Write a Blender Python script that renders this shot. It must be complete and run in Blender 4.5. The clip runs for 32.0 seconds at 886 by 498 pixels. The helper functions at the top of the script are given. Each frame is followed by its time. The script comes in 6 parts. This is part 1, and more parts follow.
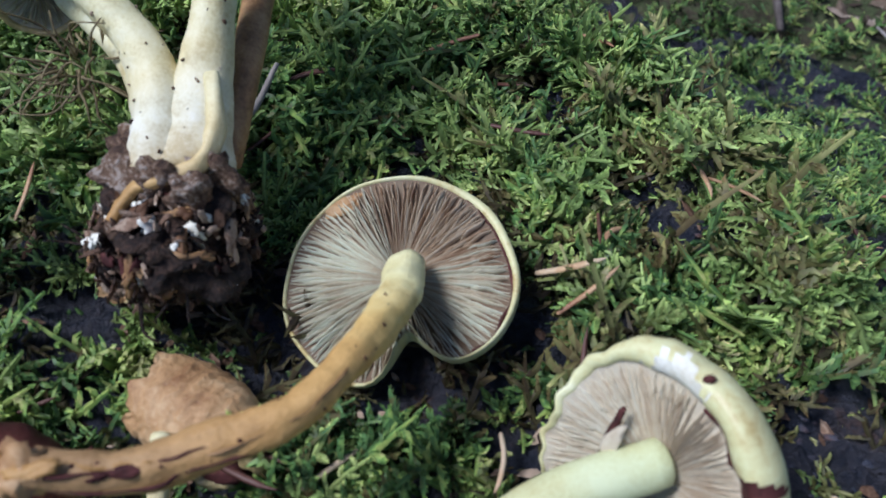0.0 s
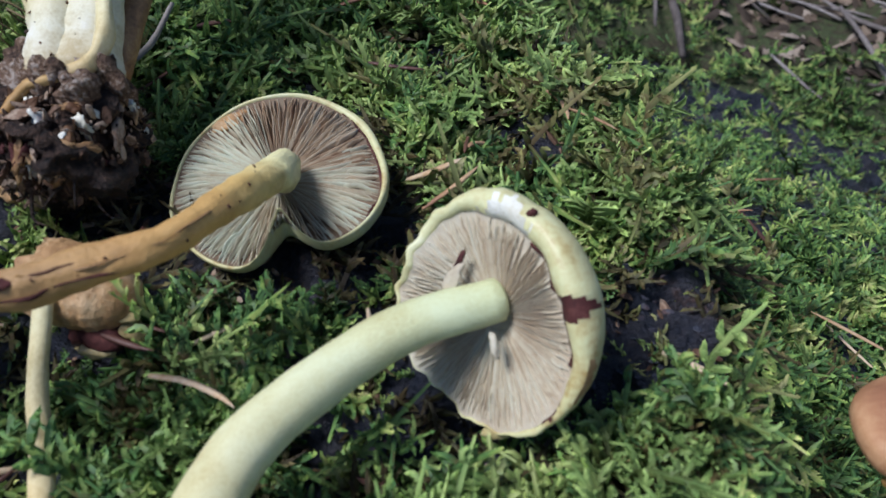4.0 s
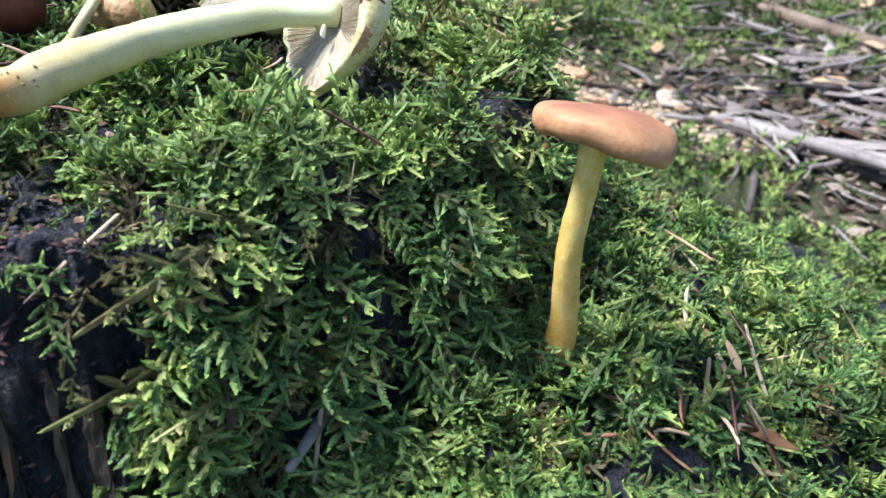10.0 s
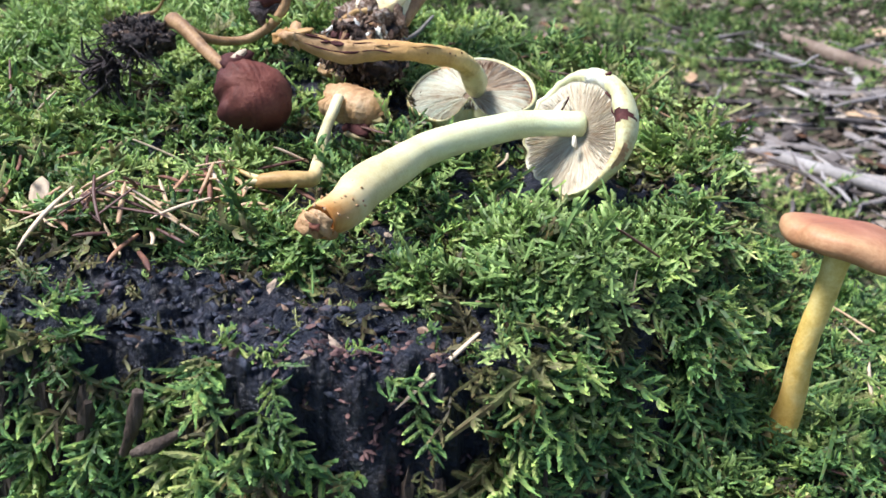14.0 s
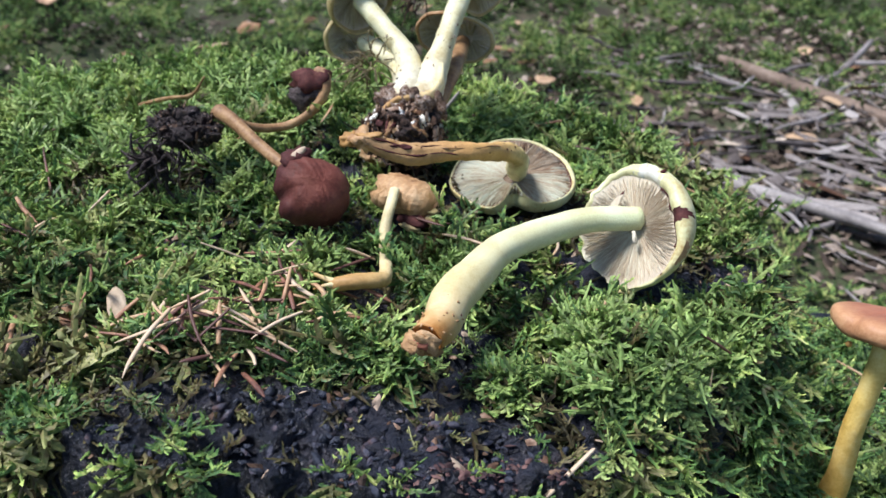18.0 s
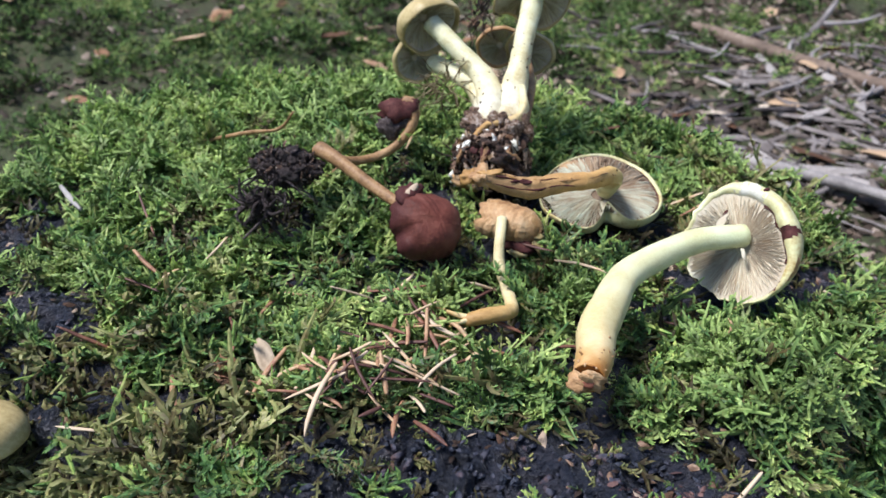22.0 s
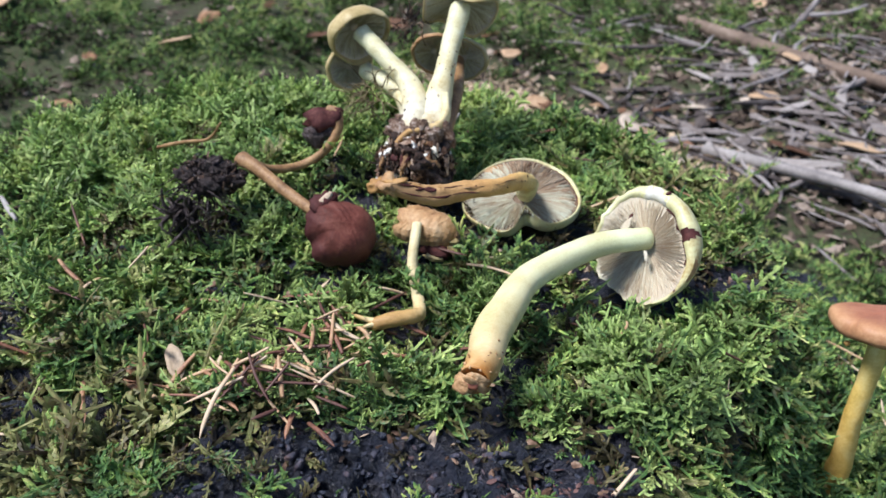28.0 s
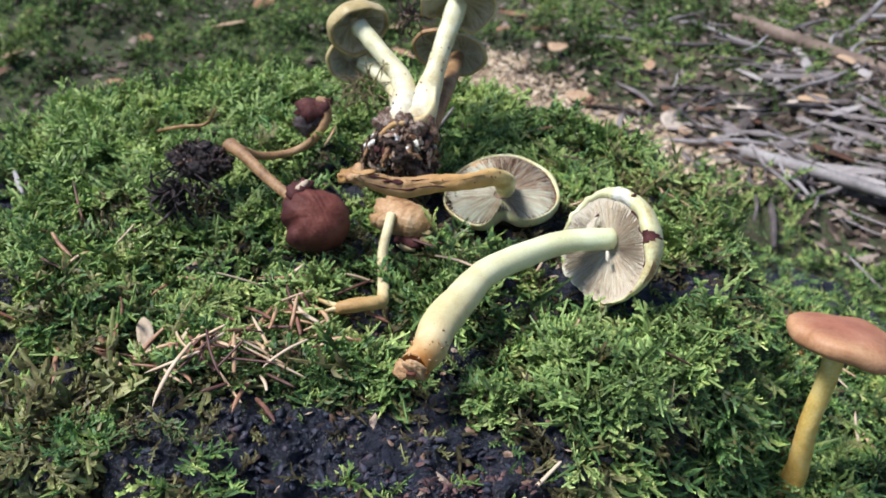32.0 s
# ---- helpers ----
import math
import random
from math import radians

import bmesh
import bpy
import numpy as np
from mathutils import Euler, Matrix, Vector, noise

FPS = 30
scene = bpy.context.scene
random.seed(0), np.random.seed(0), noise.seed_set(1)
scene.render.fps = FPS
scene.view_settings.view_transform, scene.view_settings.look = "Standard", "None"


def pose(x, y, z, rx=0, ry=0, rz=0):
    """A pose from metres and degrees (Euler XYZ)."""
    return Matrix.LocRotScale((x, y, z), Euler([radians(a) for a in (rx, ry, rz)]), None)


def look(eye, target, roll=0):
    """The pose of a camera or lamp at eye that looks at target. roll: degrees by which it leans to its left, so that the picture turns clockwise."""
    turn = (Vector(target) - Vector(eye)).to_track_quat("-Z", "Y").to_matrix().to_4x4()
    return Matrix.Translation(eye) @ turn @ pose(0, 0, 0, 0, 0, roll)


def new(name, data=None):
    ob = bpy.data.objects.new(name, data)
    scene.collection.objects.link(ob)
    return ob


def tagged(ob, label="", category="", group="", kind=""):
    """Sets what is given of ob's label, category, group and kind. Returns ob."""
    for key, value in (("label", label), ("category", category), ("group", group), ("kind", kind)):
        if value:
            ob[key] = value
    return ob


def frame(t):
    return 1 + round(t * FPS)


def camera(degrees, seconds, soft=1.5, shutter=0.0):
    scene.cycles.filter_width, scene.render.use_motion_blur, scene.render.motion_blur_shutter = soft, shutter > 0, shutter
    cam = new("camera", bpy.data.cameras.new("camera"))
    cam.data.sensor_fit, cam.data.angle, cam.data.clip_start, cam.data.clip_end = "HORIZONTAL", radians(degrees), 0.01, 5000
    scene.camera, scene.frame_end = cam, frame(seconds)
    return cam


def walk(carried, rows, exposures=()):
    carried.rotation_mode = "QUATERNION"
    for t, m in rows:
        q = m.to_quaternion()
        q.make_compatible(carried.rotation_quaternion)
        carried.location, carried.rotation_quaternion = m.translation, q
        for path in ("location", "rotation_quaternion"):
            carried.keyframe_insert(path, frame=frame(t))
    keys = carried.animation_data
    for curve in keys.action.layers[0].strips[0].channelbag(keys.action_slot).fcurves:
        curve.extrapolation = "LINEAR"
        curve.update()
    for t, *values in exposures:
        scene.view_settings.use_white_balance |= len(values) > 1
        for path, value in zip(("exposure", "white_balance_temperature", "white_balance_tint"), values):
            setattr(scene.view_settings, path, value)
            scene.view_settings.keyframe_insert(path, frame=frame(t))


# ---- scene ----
cam = camera(54.7, 32.0)
PATH = [
    (0, (0.01102, -0.00418, 0.36011), (-0.09062, 1.24013, -1.20238), -5.2),
    (0.5, (0.01284, 0.00856, 0.36144), (-0.12232, 1.15342, -1.27289), -6.4),
    (1, (0.01462, 0.02565, 0.34153), (-0.12957, 1.06591, -1.36054), -5.8),
    (1.5, (0.01154, 0.03397, 0.3333), (-0.13463, 1.02592, -1.39721), -5.5),
    (2, (0.01048, 0.03453, 0.33321), (-0.13739, 1.03224, -1.39384), -5.0),
    (2.5, (0.01192, 0.02148, 0.33626), (-0.12313, 1.08716, -1.35077), -4.2),
    (3, (0.00919, -0.00279, 0.35371), (-0.09244, 1.17598, -1.2588), -3.1),
    (3.5, (0.02087, -0.02252, 0.35412), (-0.03843, 1.26129, -1.1783), -2.2),
    (4, (0.02803, -0.04602, 0.34718), (0.05173, 1.31953, -1.11389), -1.7),
    (4.5, (0.03152, -0.06346, 0.33871), (0.10503, 1.33219, -1.09195), -1.6),
    (6.5, (0.03721, -0.10816, 0.35947), (0.08367, 1.34685, -1.01195), 2.3),
    (7, (0.01956, -0.14035, 0.37239), (0.04268, 1.32996, -0.98321), 3.1),
    (7.5, (0.02842, -0.1608, 0.37585), (0.02603, 1.32625, -0.96157), 3.0),
    (8, (0.05319, -0.18319, 0.36951), (0.01208, 1.32982, -0.93781), 2.6),
    (8.5, (0.06679, -0.19985, 0.34048), (-0.01271, 1.36303, -0.90494), 2.1),
    (9, (0.09576, -0.18942, 0.32336), (-0.09553, 1.4367, -0.82517), 2.0),
    (9.5, (0.13278, -0.18478, 0.29678), (-0.20971, 1.48778, -0.74498), 1.6),
    (10, (0.13978, -0.18859, 0.28643), (-0.29599, 1.49865, -0.69507), 1.4),
    (10.5, (0.12958, -0.19193, 0.28929), (-0.31493, 1.49787, -0.68385), 1.4),
    (11, (0.11721, -0.1976, 0.29598), (-0.32317, 1.49184, -0.67965), 1.6),
    (11.5, (0.10322, -0.2061, 0.30035), (-0.33001, 1.48374, -0.67779), 1.8),
    (12, (0.09216, -0.21249, 0.30671), (-0.33435, 1.47939, -0.67086), 1.9),
    (12.5, (0.08653, -0.21692, 0.30997), (-0.33399, 1.47628, -0.66789), 2.1),
    (13, (0.0777, -0.22123, 0.31399), (-0.33531, 1.47334, -0.6647), 2.2),
    (13.5, (0.07349, -0.22453, 0.31378), (-0.33593, 1.47381, -0.65987), 2.3),
    (14, (0.05694, -0.22232, 0.32368), (-0.32724, 1.48049, -0.65245), 2.6),
    (14.5, (0.04469, -0.22224, 0.33208), (-0.3149, 1.49055, -0.63592), 2.9),
    (15, (0.03321, -0.22274, 0.3358), (-0.30853, 1.49388, -0.63189), 3.0),
    (15.5, (0.02444, -0.22105, 0.34129), (-0.29631, 1.49955, -0.62652), 3.3),
    (17.5, (-0.00125, -0.224, 0.35464), (-0.20995, 1.51541, -0.61019), 3.9),
    (18, (0.00363, -0.22562, 0.35497), (-0.20186, 1.51408, -0.61004), 3.9),
    (18.5, (0.00129, -0.22652, 0.36524), (-0.20131, 1.51299, -0.60071), 3.9),
    (19, (-0.00126, -0.22692, 0.35811), (-0.19312, 1.51259, -0.61003), 3.8),
    (19.5, (-0.00968, -0.22813, 0.36187), (-0.18486, 1.51111, -0.60992), 3.6),
    (20, (-0.01773, -0.22795, 0.3663), (-0.17394, 1.50843, -0.61379), 3.3),
    (20.5, (-0.02485, -0.22739, 0.36598), (-0.16264, 1.50402, -0.6256), 2.9),
    (21, (-0.0387, -0.22849, 0.36959), (-0.15442, 1.49368, -0.64073), 2.6),
    (21.5, (-0.05091, -0.22939, 0.37498), (-0.15337, 1.48822, -0.64449), 2.5),
    (22, (-0.05884, -0.2288, 0.37808), (-0.14608, 1.48281, -0.65284), 2.4),
    (22.5, (-0.06402, -0.22839, 0.38095), (-0.13862, 1.47748, -0.66041), 2.2),
    (23, (-0.06435, -0.22813, 0.38414), (-0.12786, 1.47332, -0.66517), 2.2),
    (23.5, (-0.05858, -0.22976, 0.38448), (-0.11857, 1.47005, -0.66769), 2.1),
    (24, (-0.04934, -0.23165, 0.38574), (-0.11119, 1.46923, -0.66458), 2.0),
    (24.5, (-0.04283, -0.23323, 0.38864), (-0.10755, 1.46835, -0.66038), 1.9),
    (25, (-0.03453, -0.23584, 0.3927), (-0.10176, 1.46715, -0.65386), 1.9),
    (25.5, (-0.03203, -0.236, 0.39267), (-0.10006, 1.4674, -0.65317), 1.9),
    (27.5, (-0.0239, -0.23418, 0.38812), (-0.11506, 1.46923, -0.65596), 1.5),
    (28, (-0.02023, -0.23301, 0.38888), (-0.13435, 1.4684, -0.6562), 1.2),
    (28.5, (-0.01646, -0.23356, 0.40284), (-0.16256, 1.46049, -0.65019), 1.0),
    (29, (-0.01314, -0.23715, 0.41014), (-0.1934, 1.44871, -0.6507), 0.9),
    (29.5, (-0.00699, -0.23683, 0.41286), (-0.21094, 1.44107, -0.65628), 0.9),
    (30, (-0.0018, -0.23597, 0.41403), (-0.22753, 1.43541, -0.66094), 1.0),
    (30.5, (0.00438, -0.2339, 0.41225), (-0.23246, 1.4352, -0.66386), 1.2),
    (31, (0.00896, -0.23351, 0.41042), (-0.23519, 1.43385, -0.66675), 1.3),
    (31.5, (0.00978, -0.23311, 0.40827), (-0.24196, 1.43438, -0.66694), 1.4),
    (32, (0.01817, -0.23706, 0.39594), (-0.23895, 1.43362, -0.67304), 1.3),
]
EXPOSURES = [(0.0, -0.48, 5500, 14), (1.2, -0.36, 5400, 15), (2.2, -0.24, 5350, 15), (3.2, -0.40, 5550, 14), (4.5, -0.55, 5700, 12), (8.0, 0.0, 5900, 12), (9.5, 0.71, 5950, 12), (13.0, 0.71, 5950, 12), (16.0, 0.18, 5950, 13.5), (32.0, 0.08, 5970, 13.5)]
cam.data.dof.use_dof, cam.data.dof.focus_distance, cam.data.dof.aperture_fstop = True, 0.26, 25.0
walk(cam, [(t, look(eye, target, roll)) for t, eye, target, roll in PATH], EXPOSURES)

# ---- world, sun, exposure ----
SUN_AZ, SUN_EL = radians(262.0), radians(62.0)   # azimuth clockwise from +y
world = bpy.data.worlds.new("forest_sky")
scene.world = world
world.use_nodes = True
wn = world.node_tree.nodes
sky = wn.new("ShaderNodeTexSky")
sky.sky_type = "NISHITA"
sky.sun_disc = False
sky.sun_elevation, sky.sun_rotation = SUN_EL, SUN_AZ
world.node_tree.links.new(sky.outputs[0], wn["Background"].inputs[0])
wn["Background"].inputs[1].default_value = 0.115
sun = new("sun", bpy.data.lights.new("sun", "SUN"))
sun.data.energy, sun.data.angle, sun.data.color = 5.2, radians(20), (1.0, 0.96, 0.89)
sun_way = Vector((math.sin(SUN_AZ) * math.cos(SUN_EL), math.cos(SUN_AZ) * math.cos(SUN_EL), math.sin(SUN_EL)))
sun.matrix_world = Matrix.Translation(sun_way * 5) @ sun_way.to_track_quat("Z", "Y").to_matrix().to_4x4()


# ---- materials ----
def material(name, ramp, scale=60.0, fine=900.0, rough=0.6, bump=0.3, spec=0.4, along=None, island=0.0, mix_fine=0.35, coat=0.0, detail=6.0, bump_dist=0.001, stretch=None, random_ob=0.0, ridges=0.0, thin=0.0, punch=1.9):
    """Two scales of noise over a colour ramp, with relief. along: a ramp over the 'along' attribute, multiplied in place of the first."""
    m = bpy.data.materials.new(name)
    m.use_nodes = True
    nt, nodes = m.node_tree, m.node_tree.nodes
    bsdf = nodes["Principled BSDF"]
    bsdf.inputs["Specular IOR Level"].default_value = spec
    bsdf.inputs["Coat Weight"].default_value = coat
    geo = nodes.new("ShaderNodeNewGeometry")
    vec = geo.outputs["Position"]
    if stretch:
        mp = nodes.new("ShaderNodeMapping")
        mp.inputs["Scale"].default_value = stretch
        nt.links.new(vec, mp.inputs[0])
        vec = mp.outputs[0]

    def tex(s, d):
        n = nodes.new("ShaderNodeTexNoise")
        n.inputs["Scale"].default_value, n.inputs["Detail"].default_value, n.inputs["Roughness"].default_value = s, d, 0.6
        nt.links.new(vec, n.inputs["Vector"])
        return n.outputs["Fac"]

    def op(kind, a, b):
        n = nodes.new("ShaderNodeMath")
        n.operation = kind
        for i, v in enumerate((a, b)):
            if isinstance(v, (int, float)):
                n.inputs[i].default_value = v
            else:
                nt.links.new(v, n.inputs[i])
        return n.outputs[0]

    def colour_ramp(stops, fac):
        r = nodes.new("ShaderNodeValToRGB")
        while len(r.color_ramp.elements) < len(stops):
            r.color_ramp.elements.new(0.5)
        for e, (p, c) in zip(r.color_ramp.elements, stops):
            e.position, e.color = p, (*c, 1)
        nt.links.new(fac, r.inputs[0])
        return r.outputs[0]

    big, small = tex(scale, 3.0), tex(fine, detail)
    fac = op("ADD", op("MULTIPLY", big, 1 - mix_fine), op("MULTIPLY", small, mix_fine))
    if island:
        fac = op("ADD", fac, op("MULTIPLY", op("SUBTRACT", geo.outputs["Random Per Island"], 0.5), island))
    if random_ob:
        info = nodes.new("ShaderNodeObjectInfo")
        fac = op("ADD", fac, op("MULTIPLY", op("SUBTRACT", info.outputs["Random"], 0.5), random_ob))
    fac = op("ADD", op("MULTIPLY", op("SUBTRACT", fac, 0.5), punch), 0.5)
    col = colour_ramp(ramp, fac)
    height = small
    if along:
        at = nodes.new("ShaderNodeAttribute")
        at.attribute_name = "along"
        wob = op("ADD", at.outputs["Fac"], op("MULTIPLY", op("SUBTRACT", big, 0.5), 0.22))
        mx = nodes.new("ShaderNodeMix")
        mx.data_type, mx.blend_type = "RGBA", "MULTIPLY"
        mx.inputs["Factor"].default_value = 1.0
        nt.links.new(col, mx.inputs["A"])
        nt.links.new(colour_ramp(along, wob), mx.inputs["B"])
        col = mx.outputs["Result"]
        if ridges:
            saw = nodes.new("ShaderNodeMath")
            saw.operation = "PINGPONG"
            saw.inputs[1].default_value = 0.5
            nt.links.new(op("MULTIPLY", at.outputs["Fac"], ridges), saw.inputs[0])
            height = op("ADD", op("MULTIPLY", saw.outputs[0], 0.55), op("MULTIPLY", tex(2100.0, 1.0), 2.2))
    nt.links.new(col, bsdf.inputs["Base Color"])
    rr = op("ADD", op("MULTIPLY", op("SUBTRACT", small, 0.5), 0.35), rough)
    nt.links.new(rr, bsdf.inputs["Roughness"])
    if bump:
        b = nodes.new("ShaderNodeBump")
        b.inputs["Strength"].default_value, b.inputs["Distance"].default_value = bump, bump_dist
        nt.links.new(height, b.inputs["Height"])
        nt.links.new(b.outputs[0], bsdf.inputs["Normal"])
    if thin:
        glow, mixer = nodes.new("ShaderNodeBsdfTranslucent"), nodes.new("ShaderNodeMixShader")
        nt.links.new(col, glow.inputs[0])
        mixer.inputs[0].default_value = thin
        nt.links.new(bsdf.outputs[0], mixer.inputs[1])
        nt.links.new(glow.outputs[0], mixer.inputs[2])
        nt.links.new(mixer.outputs[0], nodes["Material Output"].inputs[0])
    return m


# Milder ramp for the ground moss: bases coloured darker as shade, tips lighter.
FAR_SHADE_TO_TIP = [(0.0, (0.45, 0.42, 0.36)), (0.5, (0.85, 0.85, 0.80)), (1.0, (1.15, 1.12, 1.05))]
# Multiplies moss colour: shade painted into the shoot bases, paler growth at the tips.
MOSS_SHADE_TO_TIP = [(0.0, (0.20, 0.16, 0.11)), (0.38, (0.46, 0.46, 0.40)), (0.68, (1.0, 1.0, 0.92)), (1.0, (1.75, 1.65, 1.40))]
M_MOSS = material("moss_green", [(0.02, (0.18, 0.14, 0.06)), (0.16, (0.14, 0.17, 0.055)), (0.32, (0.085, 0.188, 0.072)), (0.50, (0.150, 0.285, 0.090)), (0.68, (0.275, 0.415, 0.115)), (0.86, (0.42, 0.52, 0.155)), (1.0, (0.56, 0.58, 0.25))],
                  scale=46, fine=180, rough=0.52, bump=0.0, along=MOSS_SHADE_TO_TIP, island=0.10, mix_fine=0.25, punch=3.4, detail=3.0, spec=0.32, thin=0.18)
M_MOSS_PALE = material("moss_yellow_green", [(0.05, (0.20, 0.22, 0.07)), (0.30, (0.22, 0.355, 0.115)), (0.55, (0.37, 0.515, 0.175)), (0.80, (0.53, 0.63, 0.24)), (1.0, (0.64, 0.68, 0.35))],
                       scale=35, fine=200, rough=0.52, bump=0.0, along=MOSS_SHADE_TO_TIP, island=0.10, mix_fine=0.30, punch=2.2, detail=3.0, spec=0.32, thin=0.18)
# Brown dead moss, its colours lowered to deepen the shade between shoots.
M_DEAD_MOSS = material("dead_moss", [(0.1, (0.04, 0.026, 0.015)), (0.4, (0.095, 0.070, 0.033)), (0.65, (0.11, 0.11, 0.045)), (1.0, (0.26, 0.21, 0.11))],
                       scale=30, fine=240, rough=0.6, bump=0.0, along=MOSS_SHADE_TO_TIP, island=0.3, detail=2.0, thin=0.3)
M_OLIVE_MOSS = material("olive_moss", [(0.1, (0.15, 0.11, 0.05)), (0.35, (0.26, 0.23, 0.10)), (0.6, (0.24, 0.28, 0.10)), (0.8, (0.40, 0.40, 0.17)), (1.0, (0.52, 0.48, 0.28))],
                        scale=45, fine=220, rough=0.55, bump=0.0, along=MOSS_SHADE_TO_TIP, island=0.15, punch=2.6, detail=2.0, thin=0.22)
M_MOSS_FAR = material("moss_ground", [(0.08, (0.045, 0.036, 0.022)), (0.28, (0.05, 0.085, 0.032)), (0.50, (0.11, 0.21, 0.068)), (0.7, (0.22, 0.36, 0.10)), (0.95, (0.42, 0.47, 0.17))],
                      punch=3.2, scale=5.5, fine=120, rough=0.7, spec=0.15, bump=0.0, along=FAR_SHADE_TO_TIP, island=0.25, detail=2.0, thin=0.25)
# Humus colours with a blue cast painted in for the reflected sky.
M_STUMP = material("stump_humus_sky_tint", [(0.2, (0.007, 0.008, 0.012)), (0.45, (0.022, 0.026, 0.040)), (0.68, (0.050, 0.048, 0.060)), (0.85, (0.10, 0.058, 0.046)), (1.0, (0.16, 0.11, 0.085))],
                   scale=45, fine=420, rough=0.36, bump=1.0, bump_dist=0.005)
# Black bark; the blue in its ramp stands for sky mirrored on wet bark.
M_BARK = material("wet_black_bark_sky_tint", [(0.15, (0.010, 0.011, 0.017)), (0.45, (0.030, 0.037, 0.058)), (0.65, (0.060, 0.058, 0.082)), (0.85, (0.11, 0.060, 0.052)), (1.0, (0.16, 0.12, 0.11))],
                  scale=45, fine=500, rough=0.50, bump=1.0, bump_dist=0.0015, island=0.22)
M_WOOD = material("rotten_wood", [(0.1, (0.018, 0.012, 0.010)), (0.45, (0.070, 0.047, 0.034)), (0.7, (0.14, 0.105, 0.082)), (1.0, (0.27, 0.22, 0.18))],
                  scale=70, fine=600, rough=0.75, bump=0.9, stretch=(2.2, 2.2, 0.25))
M_GROUND = material("forest_floor", [(0.1, (0.014, 0.012, 0.008)), (0.38, (0.055, 0.045, 0.026)), (0.55, (0.06, 0.085, 0.030)), (0.72, (0.11, 0.085, 0.055)), (0.95, (0.20, 0.16, 0.11))],
                    scale=11, fine=170, rough=0.85, bump=1.0, bump_dist=0.008, mix_fine=0.5)
# Pale warm litter: sunlight on the ground is painted into this colour.
M_SUNLIT_DUFF = material("pale_duff", [(0.1, (0.22, 0.15, 0.085)), (0.5, (0.45, 0.34, 0.22)), (0.9, (0.66, 0.54, 0.39))], scale=30, fine=240, rough=0.85, bump=0.4, island=0.35)
M_SCALE = material("papery_scale", [(0.1, (0.26, 0.19, 0.12)), (0.5, (0.44, 0.34, 0.23)), (0.9, (0.58, 0.48, 0.36))], scale=60, fine=500, rough=0.6, bump=0.3)
M_BLEACHED = material("bleached_wood", [(0.1, (0.14, 0.125, 0.12)), (0.5, (0.30, 0.275, 0.26)), (0.9, (0.48, 0.45, 0.43))], scale=25, fine=260, rough=0.75, bump=0.5)
M_LITTER = material("needle_litter", [(0.1, (0.04, 0.027, 0.018)), (0.45, (0.11, 0.078, 0.054)), (0.75, (0.20, 0.15, 0.11)), (1.0, (0.32, 0.26, 0.21))], scale=20, fine=200, rough=0.8, bump=0.4, island=0.7)
M_TWIG = material("grey_twig_bark", [(0.1, (0.05, 0.04, 0.036)), (0.5, (0.155, 0.132, 0.124)), (0.9, (0.33, 0.30, 0.29))], scale=25, fine=260, rough=0.8, bump=0.6, random_ob=0.5)
M_STRIP = material("weathered_bark_strip", [(0.1, (0.06, 0.047, 0.042)), (0.4, (0.15, 0.125, 0.112)), (0.7, (0.24, 0.21, 0.195)), (1.0, (0.36, 0.325, 0.30))], scale=25, fine=260, rough=0.8, bump=0.5, random_ob=0.6)
M_BRANCH = material("brown_branch_bark", [(0.1, (0.07, 0.05, 0.038)), (0.5, (0.19, 0.135, 0.10)), (0.9, (0.36, 0.29, 0.23))], scale=18, fine=160, rough=0.8, bump=0.7)
M_LEAF = material("dead_leaf", [(0.1, (0.10, 0.045, 0.02)), (0.5, (0.27, 0.14, 0.07)), (0.9, (0.48, 0.33, 0.2))], scale=30, fine=200, rough=0.7, bump=0.4, random_ob=0.7)
M_NEEDLE = material("dead_needle", [(0.05, (0.10, 0.045, 0.035)), (0.30, (0.24, 0.105, 0.065)), (0.55, (0.42, 0.24, 0.13)), (0.78, (0.56, 0.38, 0.22)), (1.0, (0.62, 0.48, 0.33))],
                    scale=90, fine=900, rough=0.5, bump=0.3, random_ob=0.75)
M_CUT_STEM = material("pale_yellow_stem", [(0.2, (0.58, 0.53, 0.30)), (0.5, (0.69, 0.67, 0.43)), (0.8, (0.76, 0.76, 0.55))], scale=80, fine=1400, rough=0.5, bump=0.35, bump_dist=0.0005,
                      along=[(0.0, (0.60, 0.27, 0.09)), (0.09, (0.80, 0.52, 0.32)), (0.16, (0.92, 0.74, 0.58)), (0.30, (0.96, 0.85, 0.68)), (0.55, (1.0, 0.98, 0.88)), (1.0, (0.93, 1.0, 0.86))])
M_TAN_STEM = material("tan_stem", [(0.2, (0.60, 0.54, 0.32)), (0.5, (0.76, 0.71, 0.45)), (0.8, (0.84, 0.80, 0.55))], scale=110, fine=900, rough=0.55, bump=0.6, bump_dist=0.0006, punch=2.4,
                      along=[(0.0, (0.46, 0.30, 0.22)), (0.15, (0.56, 0.36, 0.24)), (0.35, (0.68, 0.42, 0.23)), (0.58, (0.78, 0.51, 0.26)), (0.72, (0.92, 0.70, 0.38)), (0.86, (1.0, 0.96, 0.74)), (1.0, (1.0, 1.0, 0.85))])
M_SMALL_STEM = material("faded_stem", [(0.2, (0.5, 0.40, 0.2)), (0.5, (0.66, 0.55, 0.31)), (0.8, (0.75, 0.66, 0.42))], scale=110, fine=900, rough=0.55, bump=0.4, bump_dist=0.0005,
                        along=[(0.0, (0.62, 0.42, 0.25)), (0.35, (0.8, 0.62, 0.42)), (0.6, (1.0, 0.95, 0.85)), (1.0, (1.0, 1.08, 1.1))])
